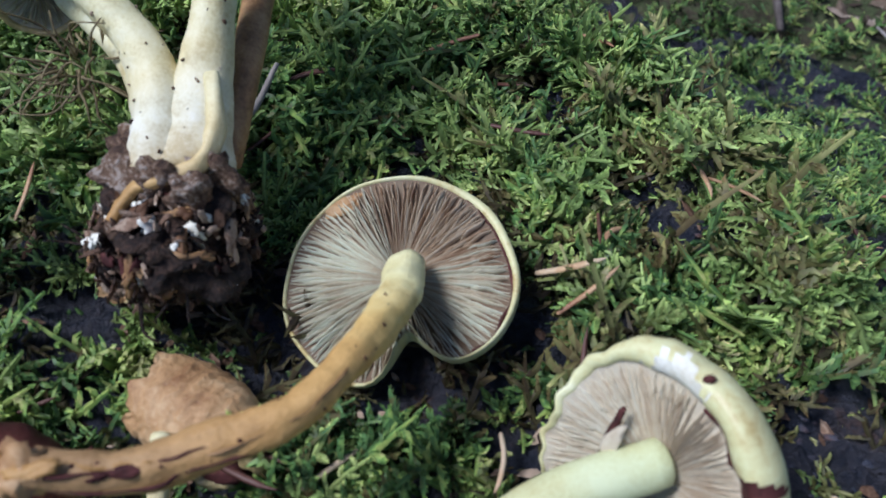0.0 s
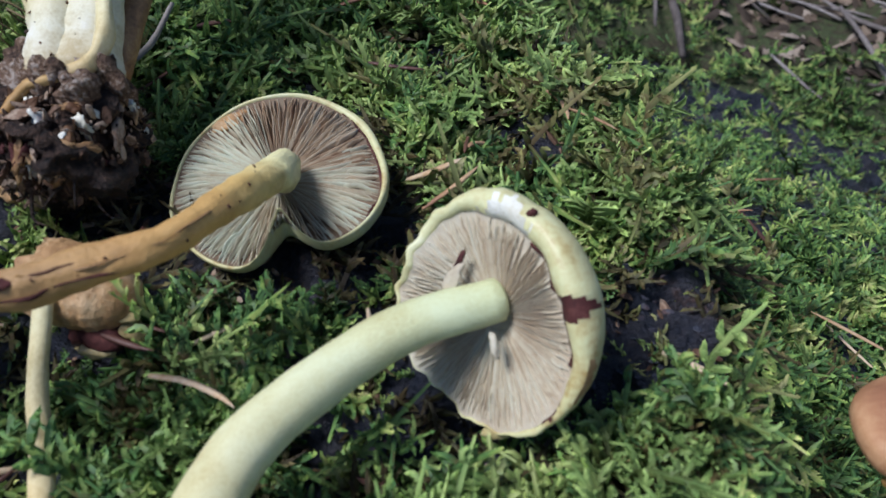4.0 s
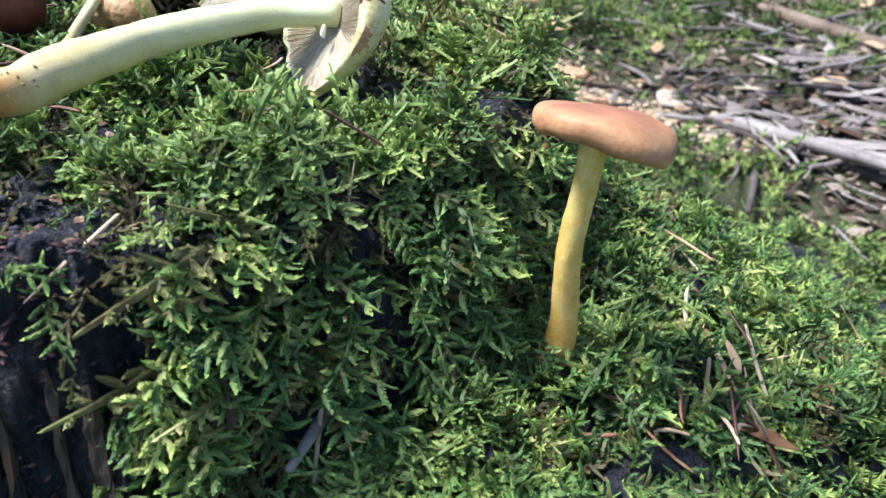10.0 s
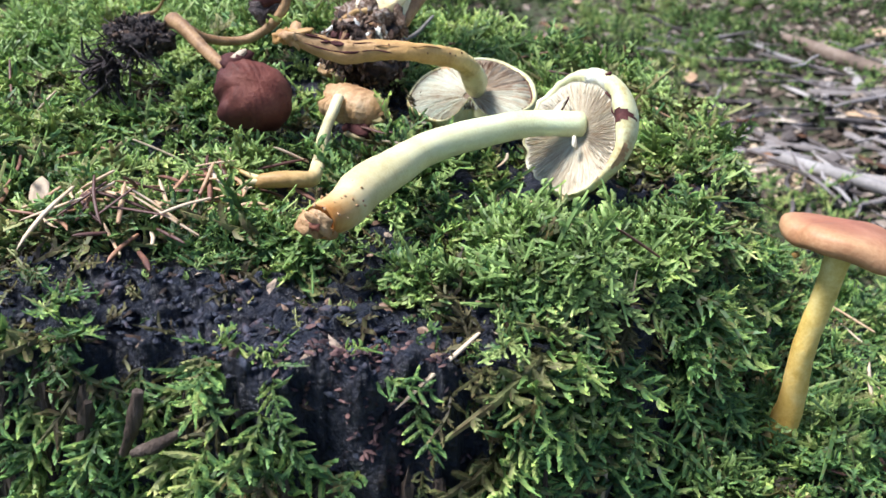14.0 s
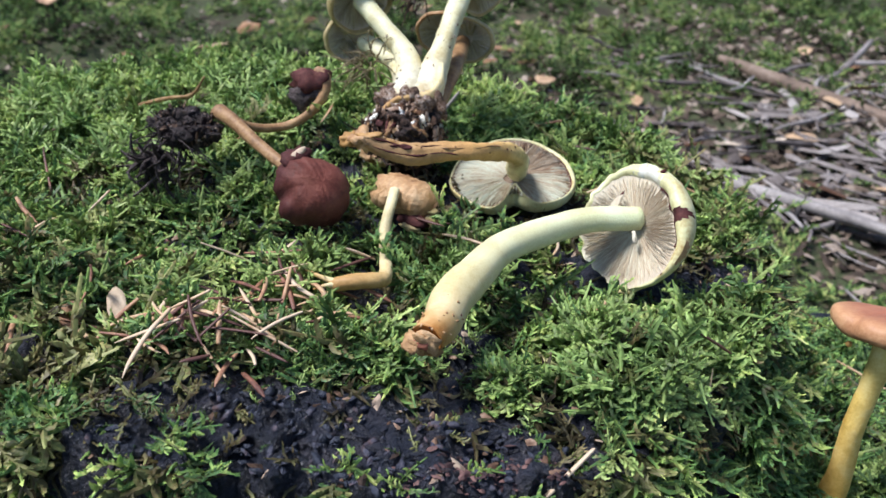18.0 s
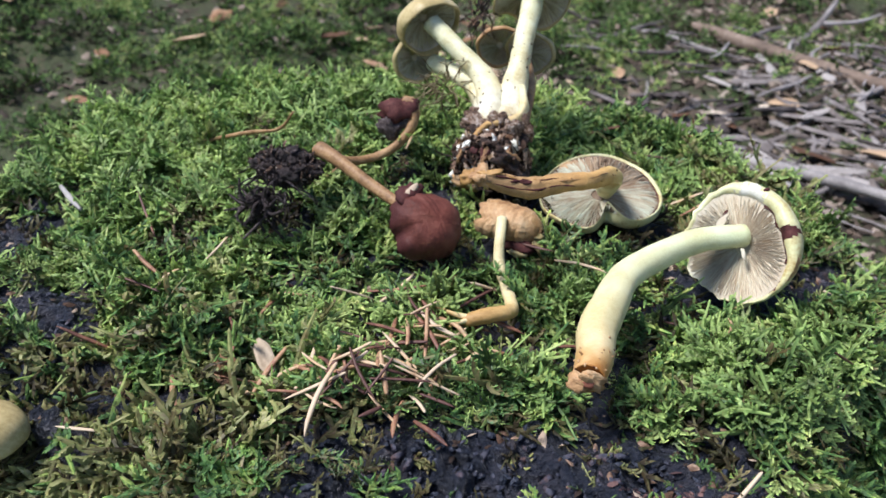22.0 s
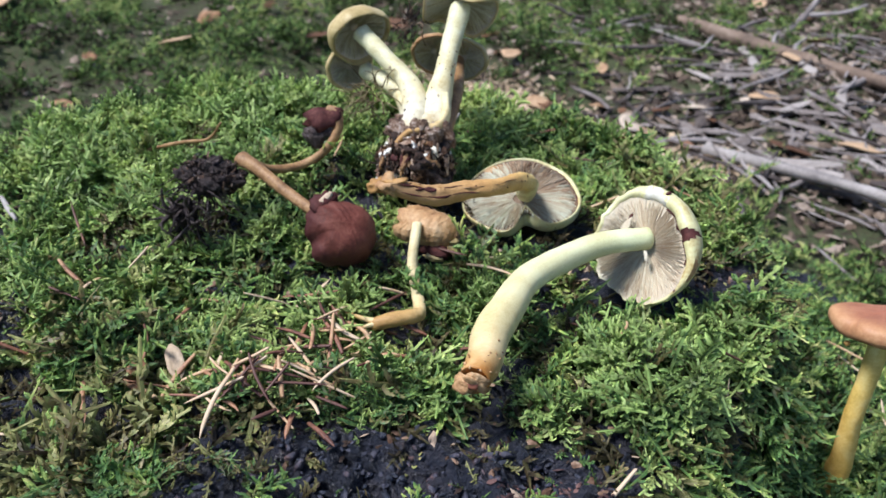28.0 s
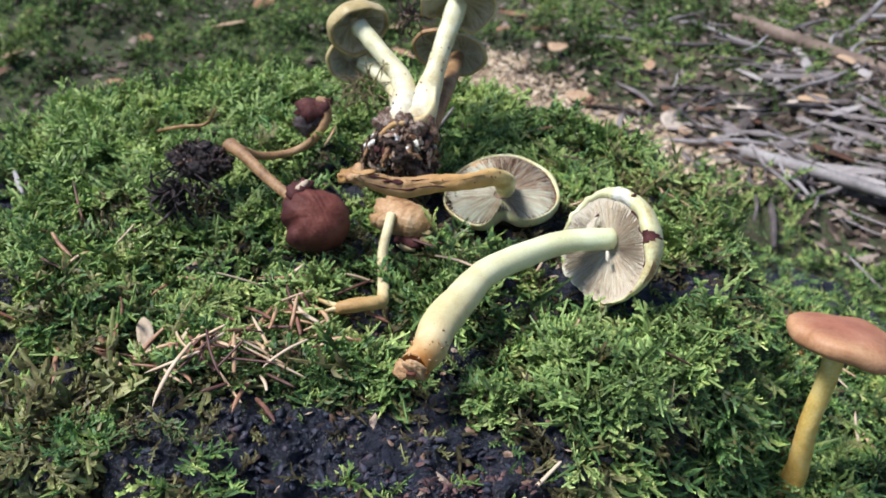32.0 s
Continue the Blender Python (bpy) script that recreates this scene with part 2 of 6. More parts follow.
M_YELLOW_STEM = material("yellow_stem", [(0.2, (0.52, 0.36, 0.09)), (0.5, (0.70, 0.52, 0.17)), (0.8, (0.80, 0.65, 0.30))], scale=130, fine=1100, rough=0.5, bump=0.5, bump_dist=0.0005,
                         along=[(0.0, (0.55, 0.42, 0.36)), (0.14, (0.85, 0.62, 0.36)), (0.5, (1.0, 0.92, 0.75)), (1.0, (0.95, 1.0, 0.9))])
M_WHITE_STEM = material("white_cut_stem", [(0.2, (0.52, 0.45, 0.25)), (0.5, (0.70, 0.67, 0.47)), (0.8, (0.78, 0.77, 0.64))], scale=120, fine=1200, rough=0.5, bump=0.35, bump_dist=0.0005,
                        along=[(0.0, (0.9, 0.85, 0.86)), (0.2, (1.0, 1.0, 1.06)), (0.36, (0.97, 0.90, 0.74)), (0.6, (1.0, 0.98, 0.85)), (1.0, (0.97, 1.0, 0.88))])
M_DARK_STEM = material("brown_dry_stem", [(0.2, (0.14, 0.07, 0.03)), (0.5, (0.30, 0.17, 0.075)), (0.8, (0.44, 0.28, 0.13))], scale=140, fine=1100, rough=0.55, bump=0.5, bump_dist=0.0005)
M_CAP_GREEN = material("pale_green_cap_skin", [(0.15, (0.42, 0.30, 0.11)), (0.40, (0.60, 0.55, 0.28)), (0.62, (0.66, 0.65, 0.36)), (0.85, (0.74, 0.74, 0.50))], scale=60, fine=700, rough=0.42, bump=0.25, bump_dist=0.0005, punch=2.4)
M_CAP_TAN = material("tan_cap_skin", [(0.15, (0.23, 0.11, 0.045)), (0.5, (0.45, 0.265, 0.12)), (0.8, (0.60, 0.42, 0.24))], scale=110, fine=900, rough=0.5, bump=0.7, bump_dist=0.0008)
M_CAP_BROWN = material("orange_brown_cap_skin", [(0.15, (0.26, 0.10, 0.055)), (0.5, (0.36, 0.150, 0.082)), (0.85, (0.46, 0.225, 0.13))], scale=60, fine=700, rough=0.52, bump=0.35, bump_dist=0.0006, spec=0.3,
                       along=[(0.0, (0.95, 0.85, 0.95)), (0.6, (1.0, 1.0, 1.0)), (0.95, (1.2, 1.45, 1.3))])
M_CAP_DARK = material("dark_red_brown_cap_skin", [(0.15, (0.065, 0.019, 0.014)), (0.5, (0.140, 0.043, 0.031)), (0.85, (0.20, 0.075, 0.052))], scale=120, fine=900, rough=0.60, spec=0.22, bump=0.6, bump_dist=0.0007,
                      along=[(0.0, (1.15, 1.1, 1.1)), (0.72, (1.0, 1.0, 1.0)), (1.0, (0.40, 0.36, 0.48))])
M_CAP_OCHRE = material("ochre_cap_skin", [(0.15, (0.30, 0.22, 0.08)), (0.5, (0.47, 0.37, 0.17)), (0.85, (0.62, 0.53, 0.30))], scale=90, fine=900, rough=0.45, bump=0.25, bump_dist=0.0004)
M_GILL_GREY = material("grey_green_gills", [(0.2, (0.46, 0.37, 0.26)), (0.5, (0.60, 0.57, 0.44)), (0.8, (0.66, 0.69, 0.57))], scale=55, fine=900, rough=0.6, bump=0.1, random_ob=0.25, thin=0.2)
M_GILL_BROWN = material("brownish_gills", [(0.2, (0.34, 0.21, 0.13)), (0.5, (0.49, 0.37, 0.25)), (0.8, (0.57, 0.49, 0.37))], scale=55, fine=900, rough=0.6, bump=0.1, random_ob=0.25, thin=0.2)
M_GILL_BEIGE = material("beige_gills", [(0.2, (0.48, 0.37, 0.25)), (0.5, (0.63, 0.55, 0.41)), (0.8, (0.73, 0.70, 0.57))], scale=45, fine=900, rough=0.6, bump=0.1, random_ob=0.2, thin=0.2)
# Coloured dark to stand for the shade between gill blades.
M_UNDER_SHADE = material("shaded_gill_base", [(0.2, (0.07, 0.05, 0.035)), (0.5, (0.12, 0.095, 0.065)), (0.8, (0.18, 0.15, 0.11))], scale=90, fine=900, rough=0.7, bump=0.2)
M_PALE_UNDER = material("pale_gill_base", [(0.2, (0.40, 0.32, 0.23)), (0.5, (0.52, 0.46, 0.35)), (0.8, (0.61, 0.57, 0.45))], scale=60, fine=900, rough=0.7, bump=0.2)
# Brown flesh, darkened further to paint shade into the gaps between gills.
M_MID_UNDER_SHADE = material("shaded_brown_gill_base", [(0.2, (0.095, 0.055, 0.030)), (0.5, (0.15, 0.100, 0.062)), (0.8, (0.20, 0.155, 0.105))], scale=60, fine=900, rough=0.7, bump=0.2)
M_GILL_OLIVE = material("olive_gills", [(0.2, (0.42, 0.36, 0.20)), (0.5, (0.58, 0.53, 0.33)), (0.8, (0.68, 0.65, 0.46))], scale=90, fine=900, rough=0.6, bump=0.1, island=0.25, thin=0.25)
M_FLESH = material("white_flesh", [(0.2, (0.62, 0.58, 0.45)), (0.5, (0.76, 0.75, 0.66)), (0.8, (0.85, 0.85, 0.8))], scale=140, fine=1200, rough=0.6, bump=0.4, bump_dist=0.0005)
M_DRY_FIBRE = material("dry_moss_fibre", [(0.2, (0.08, 0.06, 0.03)), (0.5, (0.17, 0.13, 0.065)), (0.8, (0.28, 0.23, 0.12))], scale=120, fine=900, rough=0.7, bump=0.2)
M_WOUND = material("maroon_tear", [(0.2, (0.030, 0.010, 0.010)), (0.6, (0.085, 0.028, 0.026)), (0.9, (0.17, 0.07, 0.055))], scale=200, fine=1200, rough=0.75, spec=0.2, bump=0.4, bump_dist=0.0004)
M_SOIL = material("dark_soil", [(0.15, (0.010, 0.006, 0.006)), (0.42, (0.048, 0.026, 0.018)), (0.62, (0.115, 0.064, 0.042)), (0.82, (0.25, 0.155, 0.098)), (1.0, (0.50, 0.42, 0.36))], scale=150, fine=1000, rough=0.65, bump=1.0, bump_dist=0.0025, island=0.30, mix_fine=0.5, punch=2.5)
M_BLACK_SOIL = material("black_soil", [(0.2, (0.012, 0.008, 0.008)), (0.5, (0.050, 0.035, 0.034)), (0.75, (0.12, 0.092, 0.090)), (1.0, (0.44, 0.38, 0.37))], scale=200, fine=1300, rough=0.7, bump=1.0, bump_dist=0.0018, island=0.25, mix_fine=0.5)
M_ROT = material("red_rot", [(0.1, (0.020, 0.010, 0.012)), (0.5, (0.065, 0.030, 0.030)), (0.9, (0.16, 0.085, 0.075))], scale=90, fine=700, rough=0.7, bump=0.6, island=0.5)
M_CRUMB = material("wood_crumb", [(0.1, (0.03, 0.016, 0.010)), (0.5, (0.10, 0.052, 0.03)), (0.85, (0.24, 0.15, 0.10)), (1.0, (0.40, 0.30, 0.22))], scale=160, fine=1300, rough=0.75, bump=0.6, island=0.7)


# ---- helpers of this scene ----
BASE = {}


def thing(name, at, label, category, group=""):
    ob = new(name)
    ob.empty_display_size = 0.01
    ob.location = at
    BASE[ob.name] = Vector(at)
    return tagged(ob, label, category, group)


def put_mesh(name, verts, faces, mat, parent=None, label="", attr=None, smooth=True):
    """Links one mesh; verts in world metres. attr: the 'along' value of each vertex."""
    base = BASE[parent.name] if parent else Vector((0, 0, 0))
    me = bpy.data.meshes.new(name)
    v = np.asarray(verts, float) - np.array(base)
    if isinstance(faces, np.ndarray):
        k = faces.shape[1]
        me.vertices.add(len(v))
        me.vertices.foreach_set("co", v.astype(np.float32).ravel())
        me.loops.add(faces.size)
        me.loops.foreach_set("vertex_index", faces.astype(np.int32).ravel())
        me.polygons.add(len(faces))
        me.polygons.foreach_set("loop_start", np.arange(0, faces.size, k, dtype=np.int32))
        me.update(calc_edges=True)
    else:
        me.from_pydata([tuple(p) for p in v], [], faces)
    me.polygons.foreach_set("use_smooth", np.full(len(me.polygons), smooth))
    if attr is not None:
        me.attributes.new("along", "FLOAT", "POINT").data.foreach_set("value", np.asarray(attr, np.float32))
    me.materials.append(mat)
    me.update()
    ob = new(name, me)
    if parent:
        ob.parent = parent
        BASE[ob.name] = base
    if label:
        tagged(ob, label)
    return ob


class Waves:
    """Smooth value noise made of sines, quick on arrays; about -1 to 1."""

    def __init__(self, seed, wavelength, n=14):
        r = np.random.RandomState(seed)
        a = r.uniform(0, 2 * np.pi, n)
        k = 2 * np.pi / (wavelength * r.uniform(0.55, 1.7, n))
        self.kx, self.ky, self.ph, self.n = k * np.cos(a), k * np.sin(a), r.uniform(0, 2 * np.pi, n), n

    def __call__(self, x, y):
        x, y = np.asarray(x, float), np.asarray(y, float)
        s = np.zeros(np.broadcast(x, y).shape)
        for kx, ky, ph in zip(self.kx, self.ky, self.ph):
            s += np.sin((kx * x + ky * y + ph).astype(np.float32))
        return s / math.sqrt(self.n)


def spline(points, n):
    """n places along a smooth curve through points (any number of columns)."""
    p = np.array(points, float)
    p = np.vstack([2 * p[0] - p[1], p, 2 * p[-1] - p[-2]])
    out, seg = [], len(p) - 3
    for u in np.linspace(0, seg, n):
        i = min(int(u), seg - 1)
        f = u - i
        a, b, c, d = p[i:i + 4]
        out.append(0.5 * (2 * b + (c - a) * f + (2 * a - 5 * b + 4 * c - d) * f * f + (3 * b - a - 3 * c + d) * f ** 3))
    return np.array(out)


def tube(points, n=28, sides=16, rough=0.0, seed=0, round_ends=True, hollow=False):
    """A swept tube. points: (x, y, z, radius). Returns verts, faces, along."""
    c = spline(points, n)
    ctr, rad = c[:, :3], c[:, 3]
    tan = np.gradient(ctr, axis=0)
    tan /= np.linalg.norm(tan, axis=1)[:, None]
    up = np.array((0, 0, 1.0)) if abs(tan[0][2]) < 0.9 else np.array((1.0, 0, 0))
    verts, along, r = [], [], np.random.RandomState(seed)
    ph = r.uniform(0, 6.28, 6)
    for i in range(n):
        s = np.cross(up, tan[i])
        s /= np.linalg.norm(s)
        up = np.cross(tan[i], s)
        for j in range(sides):
            a = 2 * math.pi * j / sides
            k = 1 + rough * (math.sin(2 * a + ph[0] + i * 0.21) * 0.5 + math.sin(3 * a + ph[1] - i * 0.33) * 0.35 + math.sin(7 * a + ph[2] + i * 0.1) * 0.22 + math.sin(i * 0.9 + ph[3]) * 0.25 + math.sin(i * 1.7 + a + ph[4]) * 0.2)
            verts.append(ctr[i] + rad[i] * k * (math.cos(a) * s + math.sin(a) * up))
            along.append(i / (n - 1))
    faces = []
    for i in range(n - 1):
        for j in range(sides):
            k = (j + 1) % sides
            faces.append((i * sides + j, i * sides + k, (i + 1) * sides + k, (i + 1) * sides + j))
    for i, sgn in ((0, -1), (n - 1, 1)):
        deep = -0.8 if hollow and i == 0 else 0.35
        ring = len(verts)
        for j in range(sides):
            p = np.array(verts[i * sides + j])
            verts.append(ctr[i] + (p - ctr[i]) * 0.72 + sgn * tan[i] * rad[i] * deep * 0.6)
            along.append(i / (n - 1))
        verts.append(ctr[i] + sgn * tan[i] * rad[i] * deep)
        along.append(i / (n - 1))
        tip = len(verts) - 1
        for j in range(sides):
            k = (j + 1) % sides
            a, b, cc, d = i * sides + j, i * sides + k, ring + k, ring + j
            faces.append((b, a, d, cc) if sgn < 0 else (a, b, cc, d))
            faces.append((cc, d, tip) if sgn < 0 else (d, cc, tip))
    return verts, faces, along


def facing(axis, right):
    """A rotation with +z along axis and +x as near to right as can be."""
    z = Vector(axis).normalized()
    x = (Vector(right) - z * z.dot(Vector(right))).normalized()
    return Matrix((x, z.cross(x), z)).transposed()


def turn_to(axis, spin=0.0):
    """A rotation whose +z is axis, turned about it by spin degrees."""
    return (Vector(axis).to_track_quat("Z", "Y").to_matrix() @ Euler((0, 0, radians(spin))).to_matrix())


def place(verts, m, at):
    return np.asarray(verts, float) @ np.array(m).T + np.array(at)


def const(value):
    return lambda a: value


def cap_shell(radius, height, edge, outline, warp, n_phi=96, tuck=const(0.86), hollow=0.35, margin=const(0.10)):
    """A cap about the origin, top towards +z, with a rolled margin and a hollow under side. outline(phi): radius factor; tuck(phi): where the
    gills begin; margin(phi): how deep the rim hangs; warp(x, y, phi, f): lift of a point in radii. Returns the skin, the under side and under(f, phi)."""
    def under(f, a):
        return height * hollow * (1 - (f / tuck(a)) ** 2) - 0.25 * margin(a)

    rows = []
    for k in range(15):
        f = math.sin(k / 14 * math.pi / 2)
        rows.append((lambda a, f=f: (f, height * (1 - f ** edge) ** (1 / edge)), f))
    for u, d in ((0.0, 0.35), (0.12, 0.75), (0.4, 1.0), (0.72, 0.9), (0.95, 0.5), (1.0, 0.25)):
        rows.append((lambda a, u=u, d=d: (1 + (tuck(a) - 1) * u, -d * margin(a)), 1.0))
    skin_rows = len(rows)
    for u in (1.0, 0.85, 0.6, 0.35, 0.0):
        rows.append((lambda a, u=u: (tuck(a) * u, under(tuck(a) * u, a)), 0.9))
    verts, along = [], []
    for row, al in rows:
        for j in range(n_phi):
            a = 2 * math.pi * j / n_phi
            f, z = row(a)
            o = 1 + (outline(a) - 1) * f ** 2
            x, y = f * o * math.cos(a), f * o * math.sin(a)
            verts.append((radius * x, radius * y, radius * (z + warp(x, y, a, f))))
            along.append(al)

    def skin(lo, hi):
        return [((i * n_phi + j), (i + 1) * n_phi + j, (i + 1) * n_phi + (j + 1) % n_phi, i * n_phi + (j + 1) % n_phi) for i in range(lo, hi) for j in range(n_phi)]

    n = skin_rows * n_phi
    low = [tuple(q - n for q in face) for face in skin(skin_rows, len(rows) - 1)]
    return (verts[:n], skin(0, skin_rows - 1), along[:n]), (verts[n:], low, along[n:]), under


def gill_blades(radius, under, outline, warp, tuck, count, inner=0.14, depth=0.13, seed=3, thick=0.006, skip=None):
    """Radial blades under a cap, wedge-shaped, long and short ones in turn: a list of verts and faces."""
    r = np.random.RandomState(seed)
    blades = []
    for i in range(count):
        a0 = 2 * math.pi * (i + r.uniform(-0.25, 0.25)) / count
        f0 = inner if i % 2 == 0 else (0.38 if i % 4 == 1 else 0.6)
        bend = r.uniform(-0.04, 0.04)
        hgt = depth * r.uniform(0.8, 1.15)
        n, verts, faces = 9, [], []
        f1 = tuck(a0) * r.uniform(0.975, 1.0)
        if f0 > f1 - 0.15 or (skip and skip(a0)):
            continue
        for k in range(n):
            u = k / (n - 1)
            f = f0 + (f1 - f0) * u
            a = a0 + bend * u * u + 0.010 * math.sin(u * 9 + i)
            o = 1 + (outline(a) - 1) * f * f
            x, y = f * o * math.cos(a), f * o * math.sin(a)
            top = under(f, a) + warp(x, y, a, f)
            low = top - hgt * (1 - u ** 3) ** 0.8 * min(1.0, 0.35 + u * 4)
            sx, sy = -math.sin(a) * thick, math.cos(a) * thick
            verts += [(radius * (x + sx), radius * (y + sy), radius * (top + 0.012)), (radius * (x - sx), radius * (y - sy), radius * (top + 0.012)),
                      (radius * (x + sx * 0.4), radius * (y + sy * 0.4), radius * low), (radius * (x - sx * 0.4), radius * (y - sy * 0.4), radius * low)]
        for k in range(n - 1):
            c = 4 * k
            faces += [(c, c + 2, c + 6, c + 4), (c + 2, c + 3, c + 7, c + 6), (c + 3, c + 1, c + 5, c + 7)]
        blades.append((verts, faces))
    return blades


def lump(at, size, seed, rough=0.35, detail=3, turn=None):
    """An uneven clod: verts and faces."""
    bm = bmesh.new()
    bmesh.ops.create_icosphere(bm, subdivisions=detail, radius=1.0)
    off = Vector((seed * 3.7, seed * 1.3, seed * 7.1))
    for v in bm.verts:
        n = noise.noise(v.co * 1.3 + off) * 0.9 + noise.noise(v.co * 3.1 + off) * 0.6 + noise.noise(v.co * 7.3 + off) * 0.35
        v.co *= 1 + rough * n
    m = turn or Matrix.Identity(3)
    verts = [tuple(Vector(at) + m @ Vector((v.co.x * size[0], v.co.y * size[1], v.co.z * size[2]))) for v in bm.verts]
    faces = [tuple(v.index for v in f.verts) for f in bm.faces]
    bm.free()
    return verts, faces


def join(*bits):
    verts, faces = [], []
    for v, f in bits:
        k = len(verts)
        verts += [tuple(p) for p in v]
        faces += [tuple(i + k for i in q) for q in f]
    return verts, faces


# ---- the stump and the ground ----
CX, CY, FLOOR = -0.09, 0.09, -0.045
EDGE_A = (-180, -155, -130, -100, -75, -60, -45, -25, 0, 25, 45, 70, 100, 125, 150, 180)
EDGE_R = (0.190, 0.186, 0.163, 0.160, 0.163, 0.180, 0.182, 0.180, 0.182, 0.190, 0.175, 0.165, 0.160, 0.185, 0.195, 0.190)
FALL = (0.10, 0.10, 0.11, 0.12, 0.12, 0.11, 0.085, 0.058, 0.055, 0.075, 0.12, 0.15, 0.16, 0.15, 0.13, 0.10)
WIDE = (0.045, 0.045, 0.035, 0.022, 0.020, 0.020, 0.020, 0.024, 0.028, 0.036, 0.042, 0.045, 0.045, 0.045, 0.045, 0.045)
w_big, w_mid, w_fine, w_rim = Waves(1, 0.11), Waves(2, 0.034), Waves(3, 0.011), Waves(4, 0.07)
w_grit = Waves(9, 0.0055)
w_flute = Waves(10, 5.0)
w_far, w_far2 = Waves(5, 0.5), Waves(6, 0.13)


def step(t):
    t = np.clip(t, 0, 1)
    return t * t * (3 - 2 * t)


def ground_height(x, y):
    return FLOOR + 0.012 * w_far(x, y) + 0.006 * w_far2(x, y)


def stump_height(x, y):
    """The stump's surface under the moss, with the bank of roots about it."""
    x, y = np.asarray(x, float), np.asarray(y, float)
    dx, dy = x - CX, y - CY
    r, a = np.hypot(dx, dy), np.degrees(np.arctan2(dy, dx))
    rim = np.interp(a, EDGE_A, EDGE_R) + 0.004 * w_rim(x, y) + 0.0022 * w_flute(a, 0) * np.exp(-((a + 85) / 40) ** 2)
    fall, wide = np.interp(a, EDGE_A, FALL), np.interp(a, EDGE_A, WIDE)
    d = r - rim + 0.006
    top = 0.188 + 0.016 * np.exp(-((x + 0.11) ** 2 + (y - 0.13) ** 2) / 0.0085) + 0.0022 * w_big(x, y) + 0.0022 * w_mid(x, y)
    z = top - fall * step(d / wide) - (0.24 - fall) * step(d / 0.40) ** 1.0
    rotten = step(d / 0.03)
    z = z - 0.035 * np.exp(-((x + 0.022) / 0.0075) ** 2 - ((y + 0.0765) / 0.006) ** 2)
    return z + 0.0011 * w_fine(x, y) + 0.0008 * w_grit(x, y) + 0.004 * rotten * w_mid(x * 1.3, y)


# open bark and humus: x, y and the half axes
BARE = ((-0.062, -0.044, 0.036, 0.0200), (-0.022, -0.046, 0.030, 0.0190), (0.012, -0.050, 0.020, 0.0165), (-0.262, 0.072, 0.030, 0.026), (-0.224, 0.013, 0.030, 0.019), (-0.232, 0.105, 0.016, 0.012), (0.074, 0.066, 0.012, 0.018), (0.062, 0.127, 0.014, 0.007),
        (0.028, 0.105, 0.008, 0.008), (0.030, 0.045, 0.016, 0.010), (0.028, 0.181, 0.012, 0.006), (-0.009, 0.215, 0.012, 0.006), (-0.106, -0.064, 0.014, 0.008))


def bare(x, y):
    """How bare of moss: 1 on open bark and humus."""
    out = np.zeros(np.shape(x))
    ragged_by = 0.35 * w_fine(x * 0.7, y * 0.7)
    for bx, by, sx, sy in BARE:
        q = ((x - bx) / sx) ** 2 + ((y - by) / sy) ** 2 + ragged_by
        out = np.maximum(out, np.clip((1.5 - q) * 1.4, 0, 1))
    out = out * (1 - np.clip((-0.066 - y) / 0.004, 0, 1) * np.where(x > -0.018, 0.85, 0.30) * (y > -0.13))
    return np.maximum(out, np.clip(w_mid(x + 0.4, y) * 0.7 - 0.85, 0, 0.5))


def ring_sheet(radii, n, height, cx, cy):
    a = np.linspace(0, 2 * np.pi, n, endpoint=False)
    rr, aa = np.meshgrid(radii, a, indexing="ij")
    x, y = cx + rr * np.cos(aa), cy + rr * np.sin(aa)
    v = np.stack([x, y, height(x, y)], -1).reshape(-1, 3)
    i, j = np.meshgrid(np.arange(len(radii) - 1), np.arange(n), indexing="ij")
    k = (j + 1) % n
    f = np.stack([i * n + j, (i + 1) * n + j, (i + 1) * n + k, i * n + k], -1).reshape(-1, 4)
    return v, f


v, f = ring_sheet(np.concatenate([[0.0005], np.linspace(0.02, 3.0, 110), np.geomspace(3.2, 400, 30)]), 200, ground_height, CX, CY)
tagged(put_mesh("ground", v, f, M_GROUND), "dark forest floor of humus, needles and low moss", "ground", kind="structure")

stump = thing("tree_stump", (CX, CY, FLOOR), "rotting tree stump overgrown with green moss, dark wet bark showing through", "stump")
v, f = ring_sheet(np.concatenate([np.linspace(0.0006, 0.13, 40), np.linspace(0.132, 0.25, 90), np.linspace(0.254, 0.52, 50)]), 900, stump_height, CX, CY)
for p in v:
    dx, dy = p[0] - CX, p[1] - CY
    d = math.hypot(dx, dy)
    if 0.09 < d < 0.26 and p[1] < 0.02:
        q = Vector(p)
        k = (0.0034 * noise.noise(q * 110) + 0.0022 * noise.noise(q * 260) + 0.0016 * noise.noise(q * 600)) * min(1, (d - 0.09) / 0.02)
        p[0] += dx / d * k
        p[1] += dy / d * k
        p[2] += 0.6 * k
put_mesh("wood", v, f, M_STUMP, stump)


